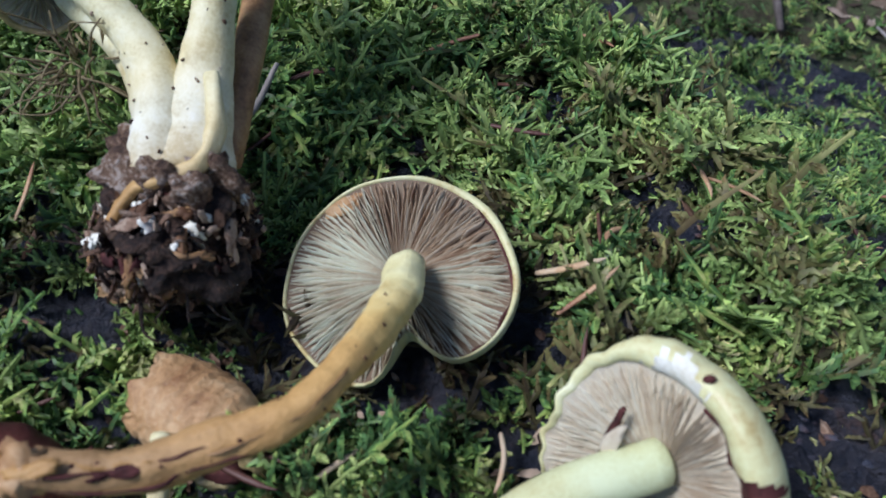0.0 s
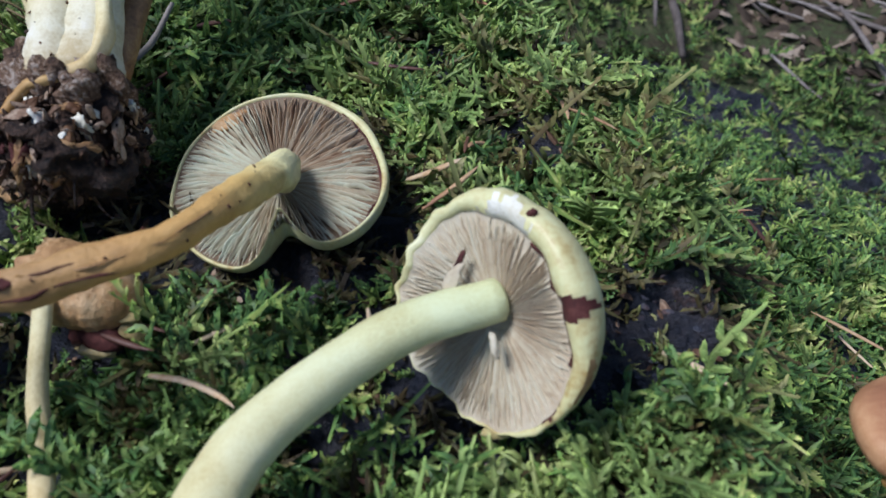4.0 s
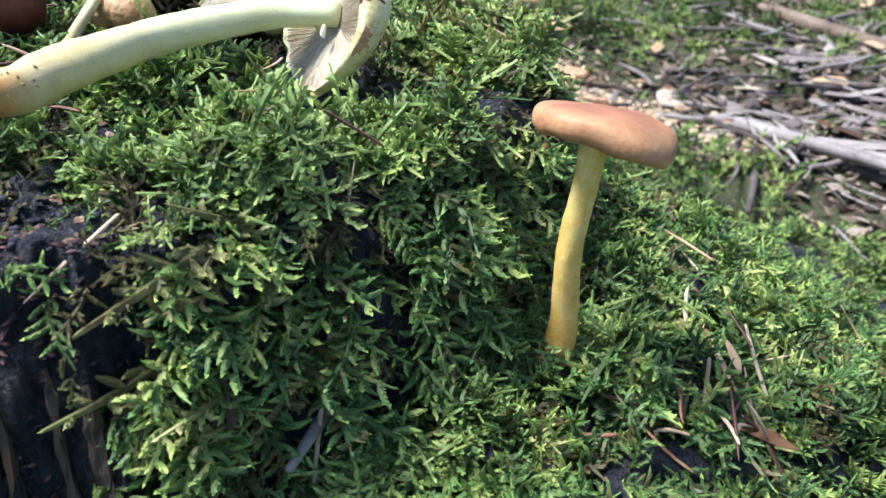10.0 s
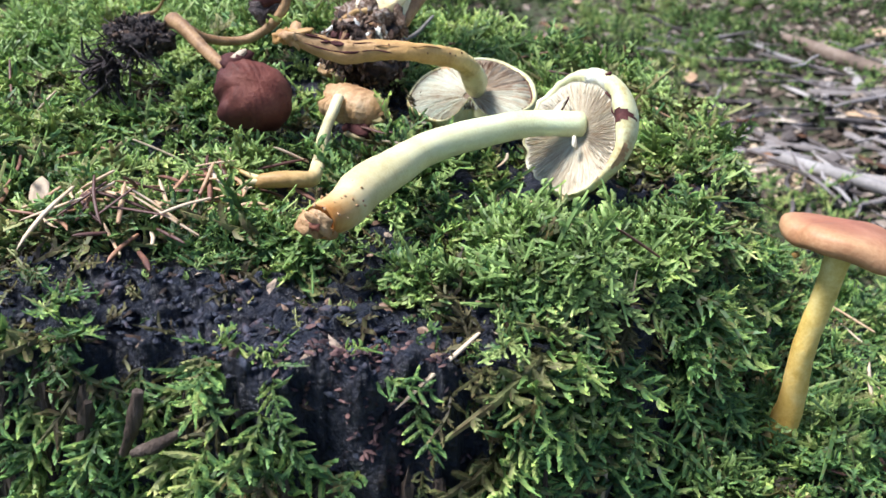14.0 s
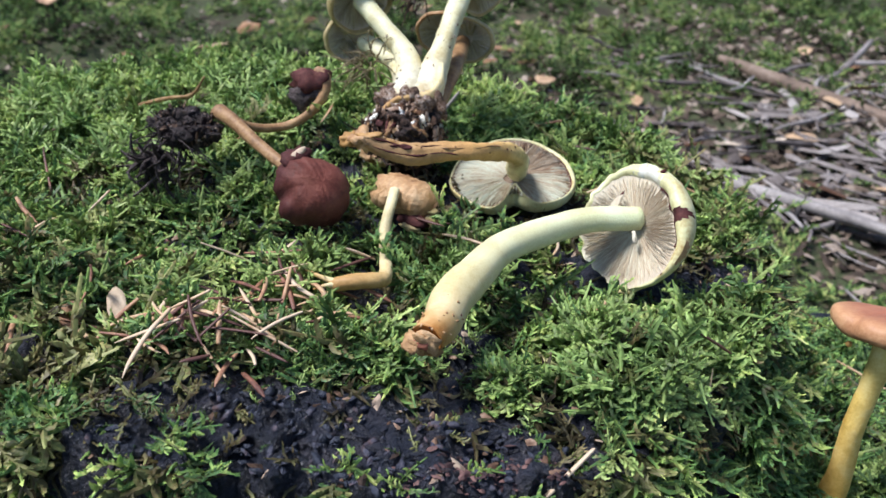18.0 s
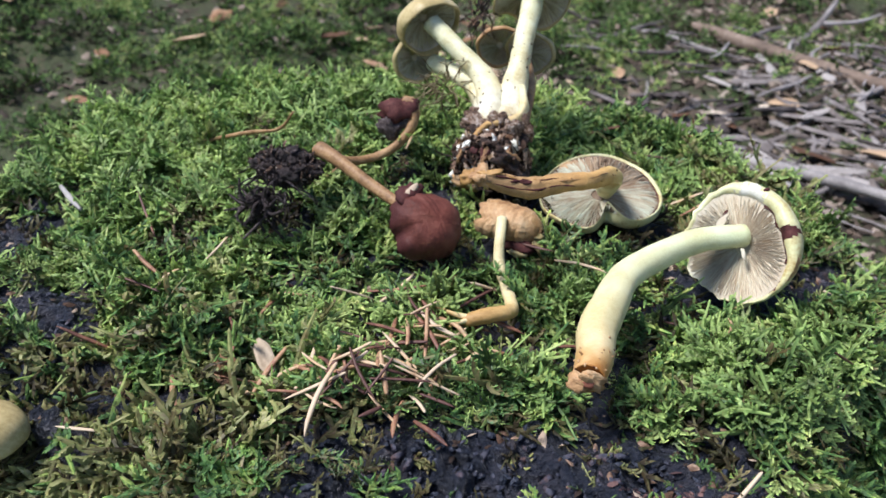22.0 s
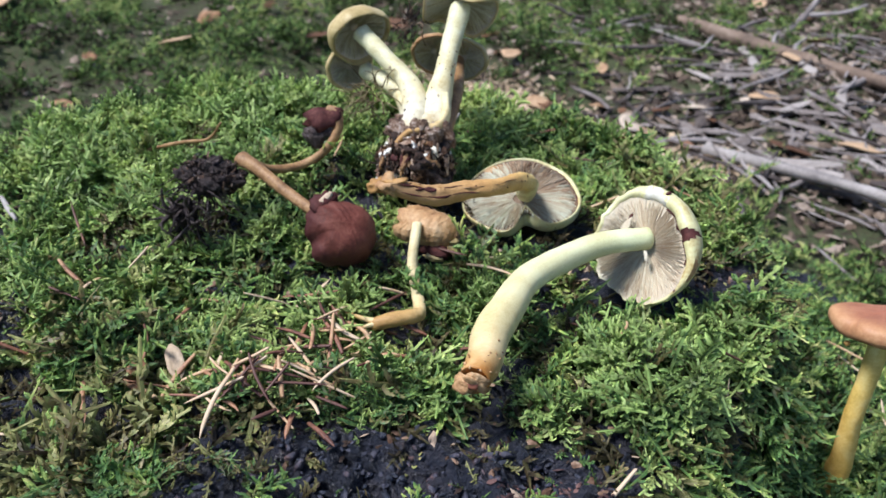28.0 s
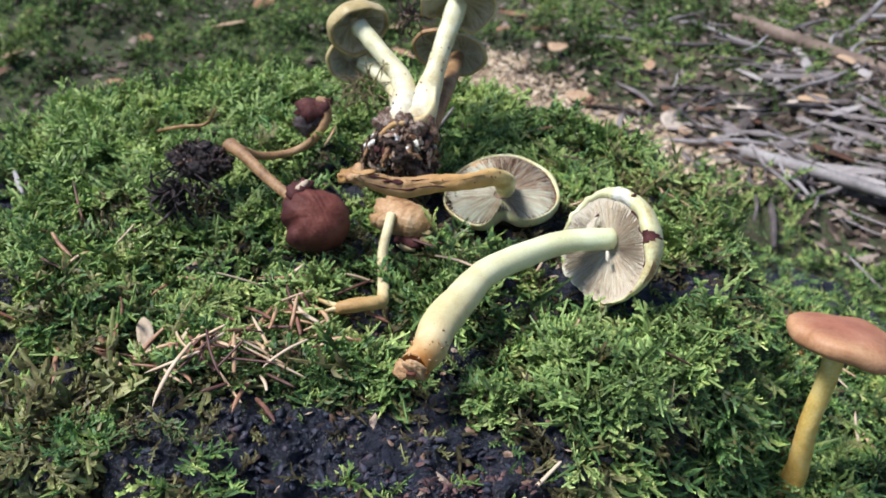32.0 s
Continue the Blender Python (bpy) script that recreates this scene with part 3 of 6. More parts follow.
# ---- moss ----
def frond_template(seed, branches, leaves, main_leaves, leaf=0.10, upturned=0.5, curl=0.6, fat=1.15, bends=3, blunt=0.25):
    """A feathery shoot one long, creeping along +x with its back to +z: a stem with side shoots in two ranks, all clad in small pointed leaves."""
    r = np.random.RandomState(seed)
    V, F, A = [], [], []

    def tri(a, b, c, shades):
        F.append((len(V), len(V) + 1, len(V) + 2))
        V.extend((a, b, c))
        A.extend(shades)

    def shoot(pts, count, size, a0, a1, thick):
        """Leaves in three ranks along the line pts, over a thin stem."""
        t = np.gradient(pts, axis=0)
        t /= np.linalg.norm(t, axis=1)[:, None]
        m = len(pts) - 1
        for i in range(m):
            s0, s1 = np.cross((0, 0, 1.0), t[i]), np.cross((0, 0, 1.0), t[i + 1])
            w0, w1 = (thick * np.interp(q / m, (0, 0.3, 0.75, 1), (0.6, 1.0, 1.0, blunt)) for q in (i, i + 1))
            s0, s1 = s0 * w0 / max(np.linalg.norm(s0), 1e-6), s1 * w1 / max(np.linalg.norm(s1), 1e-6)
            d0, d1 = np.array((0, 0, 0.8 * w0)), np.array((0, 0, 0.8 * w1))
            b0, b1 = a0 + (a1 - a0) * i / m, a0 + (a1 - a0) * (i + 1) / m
            # Lower edges get a smaller along, which colours shade into the shoot's underside.
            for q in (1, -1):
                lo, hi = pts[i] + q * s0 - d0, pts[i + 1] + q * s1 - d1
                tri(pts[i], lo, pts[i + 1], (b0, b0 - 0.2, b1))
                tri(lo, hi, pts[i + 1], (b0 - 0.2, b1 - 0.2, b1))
        for i in range(count):
            u = (i + r.uniform(0.2, 0.8)) / count * m
            k = min(int(u), m - 1)
            p = pts[k] + (pts[k + 1] - pts[k]) * (u - k)
            d = t[k]
            s = np.cross((0, 0, 1.0), d)
            s /= max(np.linalg.norm(s), 1e-6)
            n = np.cross(d, s)
            way = (s, -s, n + s * r.uniform(-0.7, 0.7))[i % 3]
            z = size * (1.1 - 0.5 * u / m) * r.uniform(0.8, 1.25)
            tip = p + d * z * r.uniform(0.55, 0.95) + way * z * r.uniform(0.40, 0.66) + n * z * r.uniform(-0.05, 0.35)
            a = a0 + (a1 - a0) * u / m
            # Each leaf runs from painted shade at its base to a lighter tip.
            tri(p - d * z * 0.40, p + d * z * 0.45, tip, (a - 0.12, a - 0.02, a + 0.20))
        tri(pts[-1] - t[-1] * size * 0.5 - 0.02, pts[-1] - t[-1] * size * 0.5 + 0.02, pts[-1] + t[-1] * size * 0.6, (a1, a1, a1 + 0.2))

    u = np.linspace(0, 1, 5)
    bow, lift = r.uniform(-curl, curl), r.uniform(0.04, 0.30)
    main = np.stack([u * (1 - 0.15 * abs(bow)), bow * u * u, lift * np.sin(u * 2.8) - 0.05 * u], -1)
    shoot(main, main_leaves, leaf * 1.05, 0.15, 0.75, 0.040 * fat)
    for b in range(branches):
        at = 0.08 + 0.86 * (b + r.uniform(-0.2, 0.2)) / branches
        turn = 1 if b % 2 else -1
        root = np.array([np.interp(at, u, main[:, k]) for k in range(3)])
        long = (0.45 - 0.22 * at) * r.uniform(0.7, 1.25)
        w = np.linspace(0, 1, bends)
        th = (radians(r.uniform(42, 78)) + r.uniform(-1.6, 1.0) * curl * w) * turn + math.atan2(2 * bow * at, 1.0)
        rise = (r.uniform(-0.2, 0.3) + r.uniform(0.2, 1.4) * w) if r.uniform() < upturned else (r.uniform(0.0, 0.5) - r.uniform(0.3, 1.4) * w)
        way = np.stack([np.cos(th), np.sin(th), rise], -1)
        way /= np.linalg.norm(way, axis=1)[:, None]
        pts = root + np.vstack([np.zeros(3), np.cumsum(way[:-1] * np.diff(w)[:, None], 0)]) * long
        shoot(pts, leaves, leaf * r.uniform(0.85, 1.15), 0.30 + 0.15 * at, 0.82, 0.042 * fat)
    return np.array(V), np.array(F, np.int32), np.clip(np.array(A), 0, 1)


def spread(templates, pos, ahead, up, size, rng):
    """Copies of the templates, joined into arrays: verts, triangles, along."""
    side = np.cross(up, ahead)
    R = np.stack([ahead, side, up], -1)
    which = rng.randint(0, len(templates), len(pos))
    Vs, Fs, As, k = [], [], [], 0
    for i, (tv, tf, ta) in enumerate(templates):
        m = np.nonzero(which == i)[0]
        if not len(m):
            continue
        w = np.einsum("nij,vj->nvi", R[m], tv) * size[m][:, None, None] + pos[m][:, None, :]
        Vs.append(w.reshape(-1, 3))
        Fs.append((tf[None] + (np.arange(len(m)) * len(tv))[:, None, None] + k).reshape(-1, 3))
        As.append((ta[None] + rng.uniform(-0.13, 0.10, len(m))[:, None]).ravel())
        k += w.shape[0] * w.shape[1]
    return np.concatenate(Vs), np.concatenate(Fs), np.concatenate(As)


def sow(n, box, height, keep, size, lift, droop, rng, sink=0.001, most=3.0):
    """n shoots over a surface within box: places, directions, ups and sizes. keep(x, y): the chance that a shoot grows there."""
    P = np.zeros((0, 2))
    while len(P) < n:
        x, y = rng.uniform(box[0], box[1], n * 3), rng.uniform(box[2], box[3], n * 3)
        draw, chance, e = rng.uniform(0, 1, len(x)), keep(x, y), 0.002
        m = draw < chance
        x, y, draw, chance = x[m], y[m], draw[m], chance[m]
        gx = (height(x + e, y) - height(x - e, y)) / (2 * e)
        gy = (height(x, y + e) - height(x, y - e)) / (2 * e)
        area = np.minimum(np.sqrt(1 + gx * gx + gy * gy), most) / most
        ok = draw < area * chance
        P = np.concatenate([P, np.stack([x, y], -1)[ok]])
    P = P[:n]
    x, y, e = P[:, 0], P[:, 1], 0.003
    gx = np.clip((height(x + e, y) - height(x - e, y)) / (2 * e), -3, 3)
    gy = np.clip((height(x, y + e) - height(x, y - e)) / (2 * e), -3, 3)
    up = np.stack([-gx, -gy, np.ones(n)], -1)
    up /= np.linalg.norm(up, axis=1)[:, None]
    a = rng.uniform(0, 2 * np.pi, n) + 1.2 * w_mid(x * 0.6, y * 0.6)
    ahead = np.stack([np.cos(a), np.sin(a), np.zeros(n)], -1)
    steep = np.clip(np.hypot(gx, gy) - 0.3, 0, 2)[:, None]
    down = np.stack([-gx, -gy, -(gx * gx + gy * gy)], -1)
    down /= np.linalg.norm(down, axis=1)[:, None] + 1e-6
    ahead = ahead + droop * steep * down
    ahead -= up * (ahead * up).sum(1)[:, None]
    ahead /= np.linalg.norm(ahead, axis=1)[:, None]
    q = np.radians(rng.uniform(lift[0], lift[1], n))[:, None]
    tilt = ahead * np.cos(q) + up * np.sin(q)
    up2 = up * np.cos(q) - ahead * np.sin(q)
    roll = np.radians(rng.uniform(-35, 35, n))[:, None]
    side = np.cross(up2, tilt)
    up2 = up2 * np.cos(roll) + side * np.sin(roll)
    s = rng.uniform(size[0], size[1], n)
    pos = np.stack([x, y, height(x, y)], -1) - up * sink
    return pos, tilt, up2, s


rng = np.random.RandomState(11)
NEAR_T = [frond_template(k, 11, 9, 18, 0.058, 0.30 + 0.04 * k, 0.9, 0.95, 4) for k in range(14)]
DEAD_T = [frond_template(60 + k, 6, 2, 5, 0.10) for k in range(5)]
CURL_T = [frond_template(100 + k, 8, 7, 10, 0.074, 0.80, 1.7, 1.50, 4, 0.5) for k in range(14)]
FAR_T = [frond_template(20 + k, 9, 4, 8, 0.095) for k in range(8)]
FLOOR_T = [frond_template(40 + k, 5, 2, 3, 0.20) for k in range(5)]
w_tuft, w_tuft2, w_clump = Waves(21, 0.030), Waves(22, 0.065), Waves(23, 0.015)


def cushions(x, y):
    """The moss surface: cushions and hollows over the stump, flat under what lies on it."""
    clear = np.ones(np.shape(x))
    for px, py, pr in PRESSED:
        clear = np.minimum(clear, np.clip((np.hypot(x - px, y - py) - pr) / 0.012, 0, 1))
    lift = 0.0032 * np.clip(w_clump(x, y), -0.9, 1.2) + 0.0050 * np.clip(w_tuft(x, y), -0.6, 1.3) + 0.0045 * np.clip(w_tuft2(x, y), -0.5, 1.3) + 0.007 * np.exp(-((x - 0.045) / 0.034) ** 2 - ((y + 0.008) / 0.026) ** 2)
    return stump_height(x, y) + clear * lift * (1 - bare(x, y))


def room(pos, ahead, up, size):
    """Shoots beside what lies on the moss stay short."""
    for px, py, pr in PRESSED:
        d = np.hypot(pos[:, 0] - px, pos[:, 1] - py) - pr
        size = size * np.clip(0.45 + d / 0.022, 0.45, 1)
    open_by = np.maximum(bare(pos[:, 0], pos[:, 1] - 0.010), bare(pos[:, 0], pos[:, 1]))
    size = size * (1 - 0.5 * open_by * (pos[:, 1] > -0.064))
    return pos, ahead, up, size


def withered(x, y):
    """Where the moss is sparse, olive and half dead."""
    front = np.exp(-((x + 0.165) / 0.065) ** 2 - ((y + 0.040) / 0.038) ** 2)
    back = 0.75 * np.exp(-((x - 0.060) / 0.040) ** 2 - ((y - 0.130) / 0.050) ** 2)
    lip = 0.25 * np.exp(-((x - 0.040) / 0.030) ** 2 - ((y + 0.035) / 0.012) ** 2)
    return np.clip(np.maximum(np.maximum(front, back), lip) * (1 + 0.35 * w_tuft(x, y)), 0, 1)


def tufted(x, y):
    """Moss grows thick on the cushions and thin in the hollows."""
    thin = 1 - 0.85 * withered(x, y)
    return thin * np.clip(0.70 + 0.55 * w_clump(x, y), 0.12, 1) * np.clip(0.62 + 0.5 * w_tuft(x, y) + 0.35 * w_tuft2(x, y), 0.10, 1)


# where picked mushrooms press the moss down: x, y, radius
PRESSED = [(-0.0085, 0.1085, 0.0300), (0.040, 0.055, 0.016), (-0.056, 0.114, 0.017), (-0.080, 0.057, 0.011), (-0.1385, 0.079, 0.012), (-0.0485, 0.076, 0.010), (-0.0215, -0.021, 0.006), (-0.019, -0.010, 0.006),
           (-0.013, 0.003, 0.006), (-0.006, 0.016, 0.005), (-0.060, 0.019, 0.004), (-0.053, 0.022, 0.004), (-0.046, 0.028, 0.004), (-0.047, 0.036, 0.004), (-0.050, 0.045, 0.004), (-0.098, 0.116, 0.007), (-0.107, 0.103, 0.004)]


def on_top(x, y):
    r = np.hypot(x - CX, y - CY)
    free = np.ones(np.shape(x))
    for px, py, pr in PRESSED:
        free = free * (np.hypot(x - px, y - py) > pr)
    e = 0.003
    steep = np.hypot(stump_height(x + e, y) - stump_height(x - e, y), stump_height(x, y + e) - stump_height(x, y - e)) / (2 * e)
    streaks = np.where(steep > 1.6, np.clip(0.65 + 0.5 * w_tuft(x * 1.6, y * 1.6), 0.12, 1), 1.0)
    return (1 - 0.93 * bare(x, y)) * (r < 0.24) * free * tufted(x, y) * streaks


def on_bank(x, y):
    r = np.hypot(x - CX, y - CY)
    front = (x - CX) * 0.35 - (y - CY) + 0.05
    return (1 - 0.6 * bare(x, y)) * (r > 0.2) * (r < 0.56) * np.clip(2.2 - 4.0 * r, 0.25, 1) * np.where((x > 0.0) | (front > 0.16), 1.0, 0.45)


def pale_spots(x, y):
    """Where the yellow-green moss grows: the cushion by the stump's front corner and swells along the back."""
    cushion = 1.35 * np.exp(-((x - 0.050) / 0.048) ** 2 - ((y - 0.004) / 0.036) ** 2)
    back = 1.05 * np.exp(-((x + 0.175) / 0.095) ** 2 - ((y - 0.130) / 0.090) ** 2) + 0.8 * np.exp(-((x - 0.055) / 0.040) ** 2 - ((y - 0.145) / 0.045) ** 2)
    mid = 0.85 * np.exp(-((x + 0.08) / 0.070) ** 2 - ((y - 0.03) / 0.035) ** 2)
    return np.clip(np.maximum(np.maximum(cushion, back), mid) + 0.30 * w_tuft(x, y), 0.04, 0.95) * np.where(y > -0.05, 1.0, 0.1)


TOP = (-0.34, 0.16, -0.16, 0.34)
def flat_part(x, y, e=0.004):
    """1 on the stump's top, 0 on its steep front and sides."""
    steep = np.hypot(stump_height(x + e, y) - stump_height(x - e, y), stump_height(x, y + e) - stump_height(x, y - e)) / (2 * e)
    return np.clip(2.2 - steep, 0.0, 1)


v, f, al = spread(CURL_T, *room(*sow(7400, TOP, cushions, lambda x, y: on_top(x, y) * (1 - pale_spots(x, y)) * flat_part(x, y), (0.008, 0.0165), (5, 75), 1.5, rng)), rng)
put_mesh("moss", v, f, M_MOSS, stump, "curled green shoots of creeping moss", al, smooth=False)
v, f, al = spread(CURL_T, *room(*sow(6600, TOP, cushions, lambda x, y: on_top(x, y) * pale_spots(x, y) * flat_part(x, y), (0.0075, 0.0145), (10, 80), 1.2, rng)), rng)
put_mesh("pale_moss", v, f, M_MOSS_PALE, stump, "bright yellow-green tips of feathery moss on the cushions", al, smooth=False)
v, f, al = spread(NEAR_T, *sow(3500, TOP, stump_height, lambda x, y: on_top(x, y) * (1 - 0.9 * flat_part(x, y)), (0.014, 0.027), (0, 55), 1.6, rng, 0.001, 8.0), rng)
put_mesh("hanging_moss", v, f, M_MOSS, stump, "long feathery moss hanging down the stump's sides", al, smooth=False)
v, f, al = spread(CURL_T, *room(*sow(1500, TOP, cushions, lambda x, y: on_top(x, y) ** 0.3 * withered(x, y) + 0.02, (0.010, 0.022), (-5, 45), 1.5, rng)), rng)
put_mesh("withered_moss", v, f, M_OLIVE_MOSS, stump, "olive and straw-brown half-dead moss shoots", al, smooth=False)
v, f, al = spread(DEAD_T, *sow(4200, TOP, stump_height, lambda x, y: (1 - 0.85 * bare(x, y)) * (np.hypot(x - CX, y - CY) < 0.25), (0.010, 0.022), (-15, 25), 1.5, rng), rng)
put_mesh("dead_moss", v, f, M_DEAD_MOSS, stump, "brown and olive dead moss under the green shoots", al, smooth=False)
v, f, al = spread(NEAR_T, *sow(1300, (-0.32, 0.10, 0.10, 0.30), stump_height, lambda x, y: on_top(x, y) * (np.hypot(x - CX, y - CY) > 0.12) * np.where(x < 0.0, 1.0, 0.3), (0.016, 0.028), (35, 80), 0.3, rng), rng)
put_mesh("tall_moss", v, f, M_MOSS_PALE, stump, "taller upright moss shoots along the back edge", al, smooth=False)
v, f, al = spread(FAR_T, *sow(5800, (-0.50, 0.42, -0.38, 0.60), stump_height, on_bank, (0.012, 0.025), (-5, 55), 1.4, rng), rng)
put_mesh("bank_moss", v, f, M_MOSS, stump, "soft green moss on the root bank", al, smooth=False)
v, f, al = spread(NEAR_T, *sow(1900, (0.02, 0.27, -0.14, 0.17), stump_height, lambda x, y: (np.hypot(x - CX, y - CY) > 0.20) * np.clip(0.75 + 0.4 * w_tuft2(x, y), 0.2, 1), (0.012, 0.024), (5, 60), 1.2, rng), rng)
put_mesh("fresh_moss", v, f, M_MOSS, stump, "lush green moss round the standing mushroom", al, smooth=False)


def sunlit_band(x, y):
    """A strip of bare ground past the back of the stump, coloured pale in place of sunlight."""
    s = (x + 0.10) * 0.794 - (y - 0.93) * 0.608
    n = (x + 0.10) * 0.608 + (y - 0.93) * 0.794
    return np.exp(-((n + 0.012 * w_far2(x, y)) / 0.055) ** 2) * np.clip((s + 0.10) * 10, 0, 1) * np.clip((0.46 - s) * 8, 0, 1)


def far_floor(x, y):
    r = np.hypot(x - CX, y - CY)
    litter = np.clip((x + 0.04) * 2.6 - 0.1 + 0.35 * w_far2(x, y), 0, 0.9) * np.clip((1.25 - y + 0.25 * x) * 3, 0, 1)
    litter = litter * np.clip((r - 0.52) * 7, 0, 1)
    fade = np.clip((1.30 - np.hypot(x + 0.05, y - 1.15) + 0.12 * w_far2(x, y)) * 5, 0.0, 1)
    return (1 - 0.92 * sunlit_band(x, y)) * fade * (r > 0.38) * np.clip(0.62 + 0.6 * w_far2(x, y) + 0.4 * w_far(x, y), 0.05, 1) * (1 - litter) * np.clip(1.5 - r * 0.5, 0.3, 1)


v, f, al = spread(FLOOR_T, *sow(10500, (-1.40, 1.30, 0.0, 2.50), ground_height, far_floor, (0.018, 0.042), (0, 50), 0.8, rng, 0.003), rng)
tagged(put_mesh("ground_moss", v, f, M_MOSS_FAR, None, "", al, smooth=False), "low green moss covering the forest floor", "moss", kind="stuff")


# ---- crumbled bark and splinters of the stump ----
def chips(name, n, box, height, keep, size, mat, parent, label, seed, flat_by=0.35, smooth=False):
    """Many small flat crumbs laid on a surface, in one mesh."""
    r = np.random.RandomState(seed)
    P = np.zeros((0, 2))
    while len(P) < n:
        x, y = r.uniform(box[0], box[1], n * 2), r.uniform(box[2], box[3], n * 2)
        P = np.concatenate([P, np.stack([x, y], -1)[r.uniform(0, 1, n * 2) < keep(x, y)]])
    P = P[:n]
    base = np.array([(1, 0, 0), (0.3, 0.9, 0.1), (-0.7, 0.6, 0), (-1, -0.2, 0.1), (-0.2, -0.8, 0), (0.7, -0.7, 0.1), (0, 0, 1), (0, 0, -1)], float)
    tri = np.array([(k, (k + 1) % 6, 6) for k in range(6)] + [((k + 1) % 6, k, 7) for k in range(6)], np.int32)
    s = r.uniform(size[0], size[1], n)
    a, t = r.uniform(0, 6.28, n), r.uniform(-0.6, 0.6, (n, 2))
    jit = base[None] * (1 + r.uniform(-0.3, 0.3, (n, 8, 3))) * np.array((1.0, 0.55, flat_by))
    ca, sa = np.cos(a)[:, None], np.sin(a)[:, None]
    x = jit[..., 0] * ca - jit[..., 1] * sa
    y = jit[..., 0] * sa + jit[..., 1] * ca
    z = jit[..., 2] + x * t[:, :1] + y * t[:, 1:]
    v = np.stack([x, y, z], -1) * s[:, None, None] + np.stack([P[:, 0], P[:, 1], height(P[:, 0], P[:, 1])], -1)[:, None, :] + np.array((0, 0, 1)) * (s * 0.25)[:, None, None]
    f = (tri[None] + (np.arange(n) * 8)[:, None, None]).reshape(-1, 3)
    ob = put_mesh(name, v.reshape(-1, 3), f, mat, parent, label, smooth=smooth)
    return tagged(ob, kind="stuff")


chips("bark_crumb", 900, (-0.31, 0.12, -0.09, 0.20), stump_height, lambda x, y: bare(x, y) ** 1.2, (0.0003, 0.0019), M_BARK, stump, "black wet bark crumbs", 51, 0.45)
chips("red_rot", 600, (-0.03, 0.06, -0.085, -0.03), stump_height, lambda x, y: np.exp(-((x - 0.008) / 0.020) ** 2 - ((y + 0.058) / 0.010) ** 2), (0.0003, 0.0019), M_ROT, stump, "reddish rotten wood crumbs", 58, 0.4)
chips("bark_flake", 160, (-0.12, 0.05, -0.072, -0.03), stump_height, lambda x, y: bare(x, y), (0.0010, 0.0032), M_BARK, stump, "black and purplish flakes of rotten bark", 57, 0.5, True)
chips("humus", 2600, (-0.32, 0.14, -0.12, 0.30), stump_height, lambda x, y: 0.4 + 0 * x, (0.0008, 0.003), M_CRUMB, stump, "brown humus crumbs between the moss", 52)
chips("needle_litter", 11000, (-0.9, 1.0, 0.2, 1.7), ground_height, lambda x, y: np.clip(0.25 + (x + 0.1) * 1.2, 0.15, 1) * (np.hypot(x - CX, y - CY) > 0.58) * np.clip((0.98 - np.hypot(x, y - 0.95) + 0.15 * w_far2(x, y)) * 4, 0, 1), (0.003, 0.012), M_LITTER, None, "", 53, 0.18)
tagged(bpy.data.objects["needle_litter"], "brown needle and bark litter on the forest floor", "litter")


# Light-coloured crumbs laid where a patch of sun falls behind the stump.
chips("pale_duff", 8000, (-0.35, 0.50, 0.60, 1.10), ground_height, sunlit_band, (0.002, 0.008), M_SUNLIT_DUFF, None, "", 54, 0.2)
tagged(bpy.data.objects["pale_duff"], "leaf crumbs on bare ground, coloured pale as a sunlit strip", "litter")


def face_y(x, z):
    """Where the stump's front stands at that height."""
    lo, hi = -0.16, -0.04
    for _ in range(24):
        m = (lo + hi) / 2
        lo, hi = (m, hi) if float(stump_height(x, m)) < z else (lo, m)
    return (lo + hi) / 2


def splinter(x, top, long, wide, thick, yaw, seed, mat, label=""):
    """An upright fibre of split, rotten wood on the stump's front, ragged at its top."""
    r = np.random.RandomState(seed)
    n, v, f = 8, [], []
    yt, yb = face_y(x, top - 0.3 * long), face_y(x, top - long)
    ca, sa = math.cos(radians(yaw)), math.sin(radians(yaw))
    for i in range(n):
        u = i / (n - 1)
        k = 1 + 0.22 * math.sin(5 * u + seed) if i < n - 1 else 0.35
        for sx, sy in ((-1, -0.7), (-0.4, -1.2), (0.3, -0.8), (1, -0.9), (1, 1), (-1, 1)):
            px, py = sx * wide * 0.5 * k + r.normal() * 0.0004, sy * thick * 0.5 * k + r.normal() * 0.0004
            v.append((x + px * ca - py * sa + 0.001 * math.sin(3 * u + seed), yb + (yt - yb) * u - 0.0022 + px * sa + py * ca, top - long * (1 - u) + (r.uniform(-0.005, 0.002) if i == n - 1 else 0)))
    for i in range(n - 1):
        for j in range(6):
            k = (j + 1) % 6
            f.append((i * 6 + j, i * 6 + k, (i + 1) * 6 + k, (i + 1) * 6 + j))
    f += [tuple(range(5, -1, -1)), tuple(range((n - 1) * 6, n * 6))]
    return put_mesh("splinter", v, f, mat, stump, label, smooth=False)


srng = np.random.RandomState(61)
for k in range(84):
    x = srng.uniform(-0.105, -0.026) if k % 4 else srng.uniform(-0.02, 0.05)
    splinter(x, srng.uniform(0.150, 0.186) - (0.018 if k % 4 == 0 else 0), srng.uniform(0.018, 0.055), srng.uniform(0.0014, 0.0062), srng.uniform(0.0012, 0.0032), srng.uniform(-35, 35), k, M_WOOD if k % 3 else M_STUMP)


# ---- mushrooms ----
def stem(owner, pts, n, sides, rough, seed, mat, name="stem", label="", hollow=False):
    v, f, al = tube(pts, n, sides, rough, seed, hollow=hollow)
    return put_mesh(name, v, f, mat, owner, label, al)


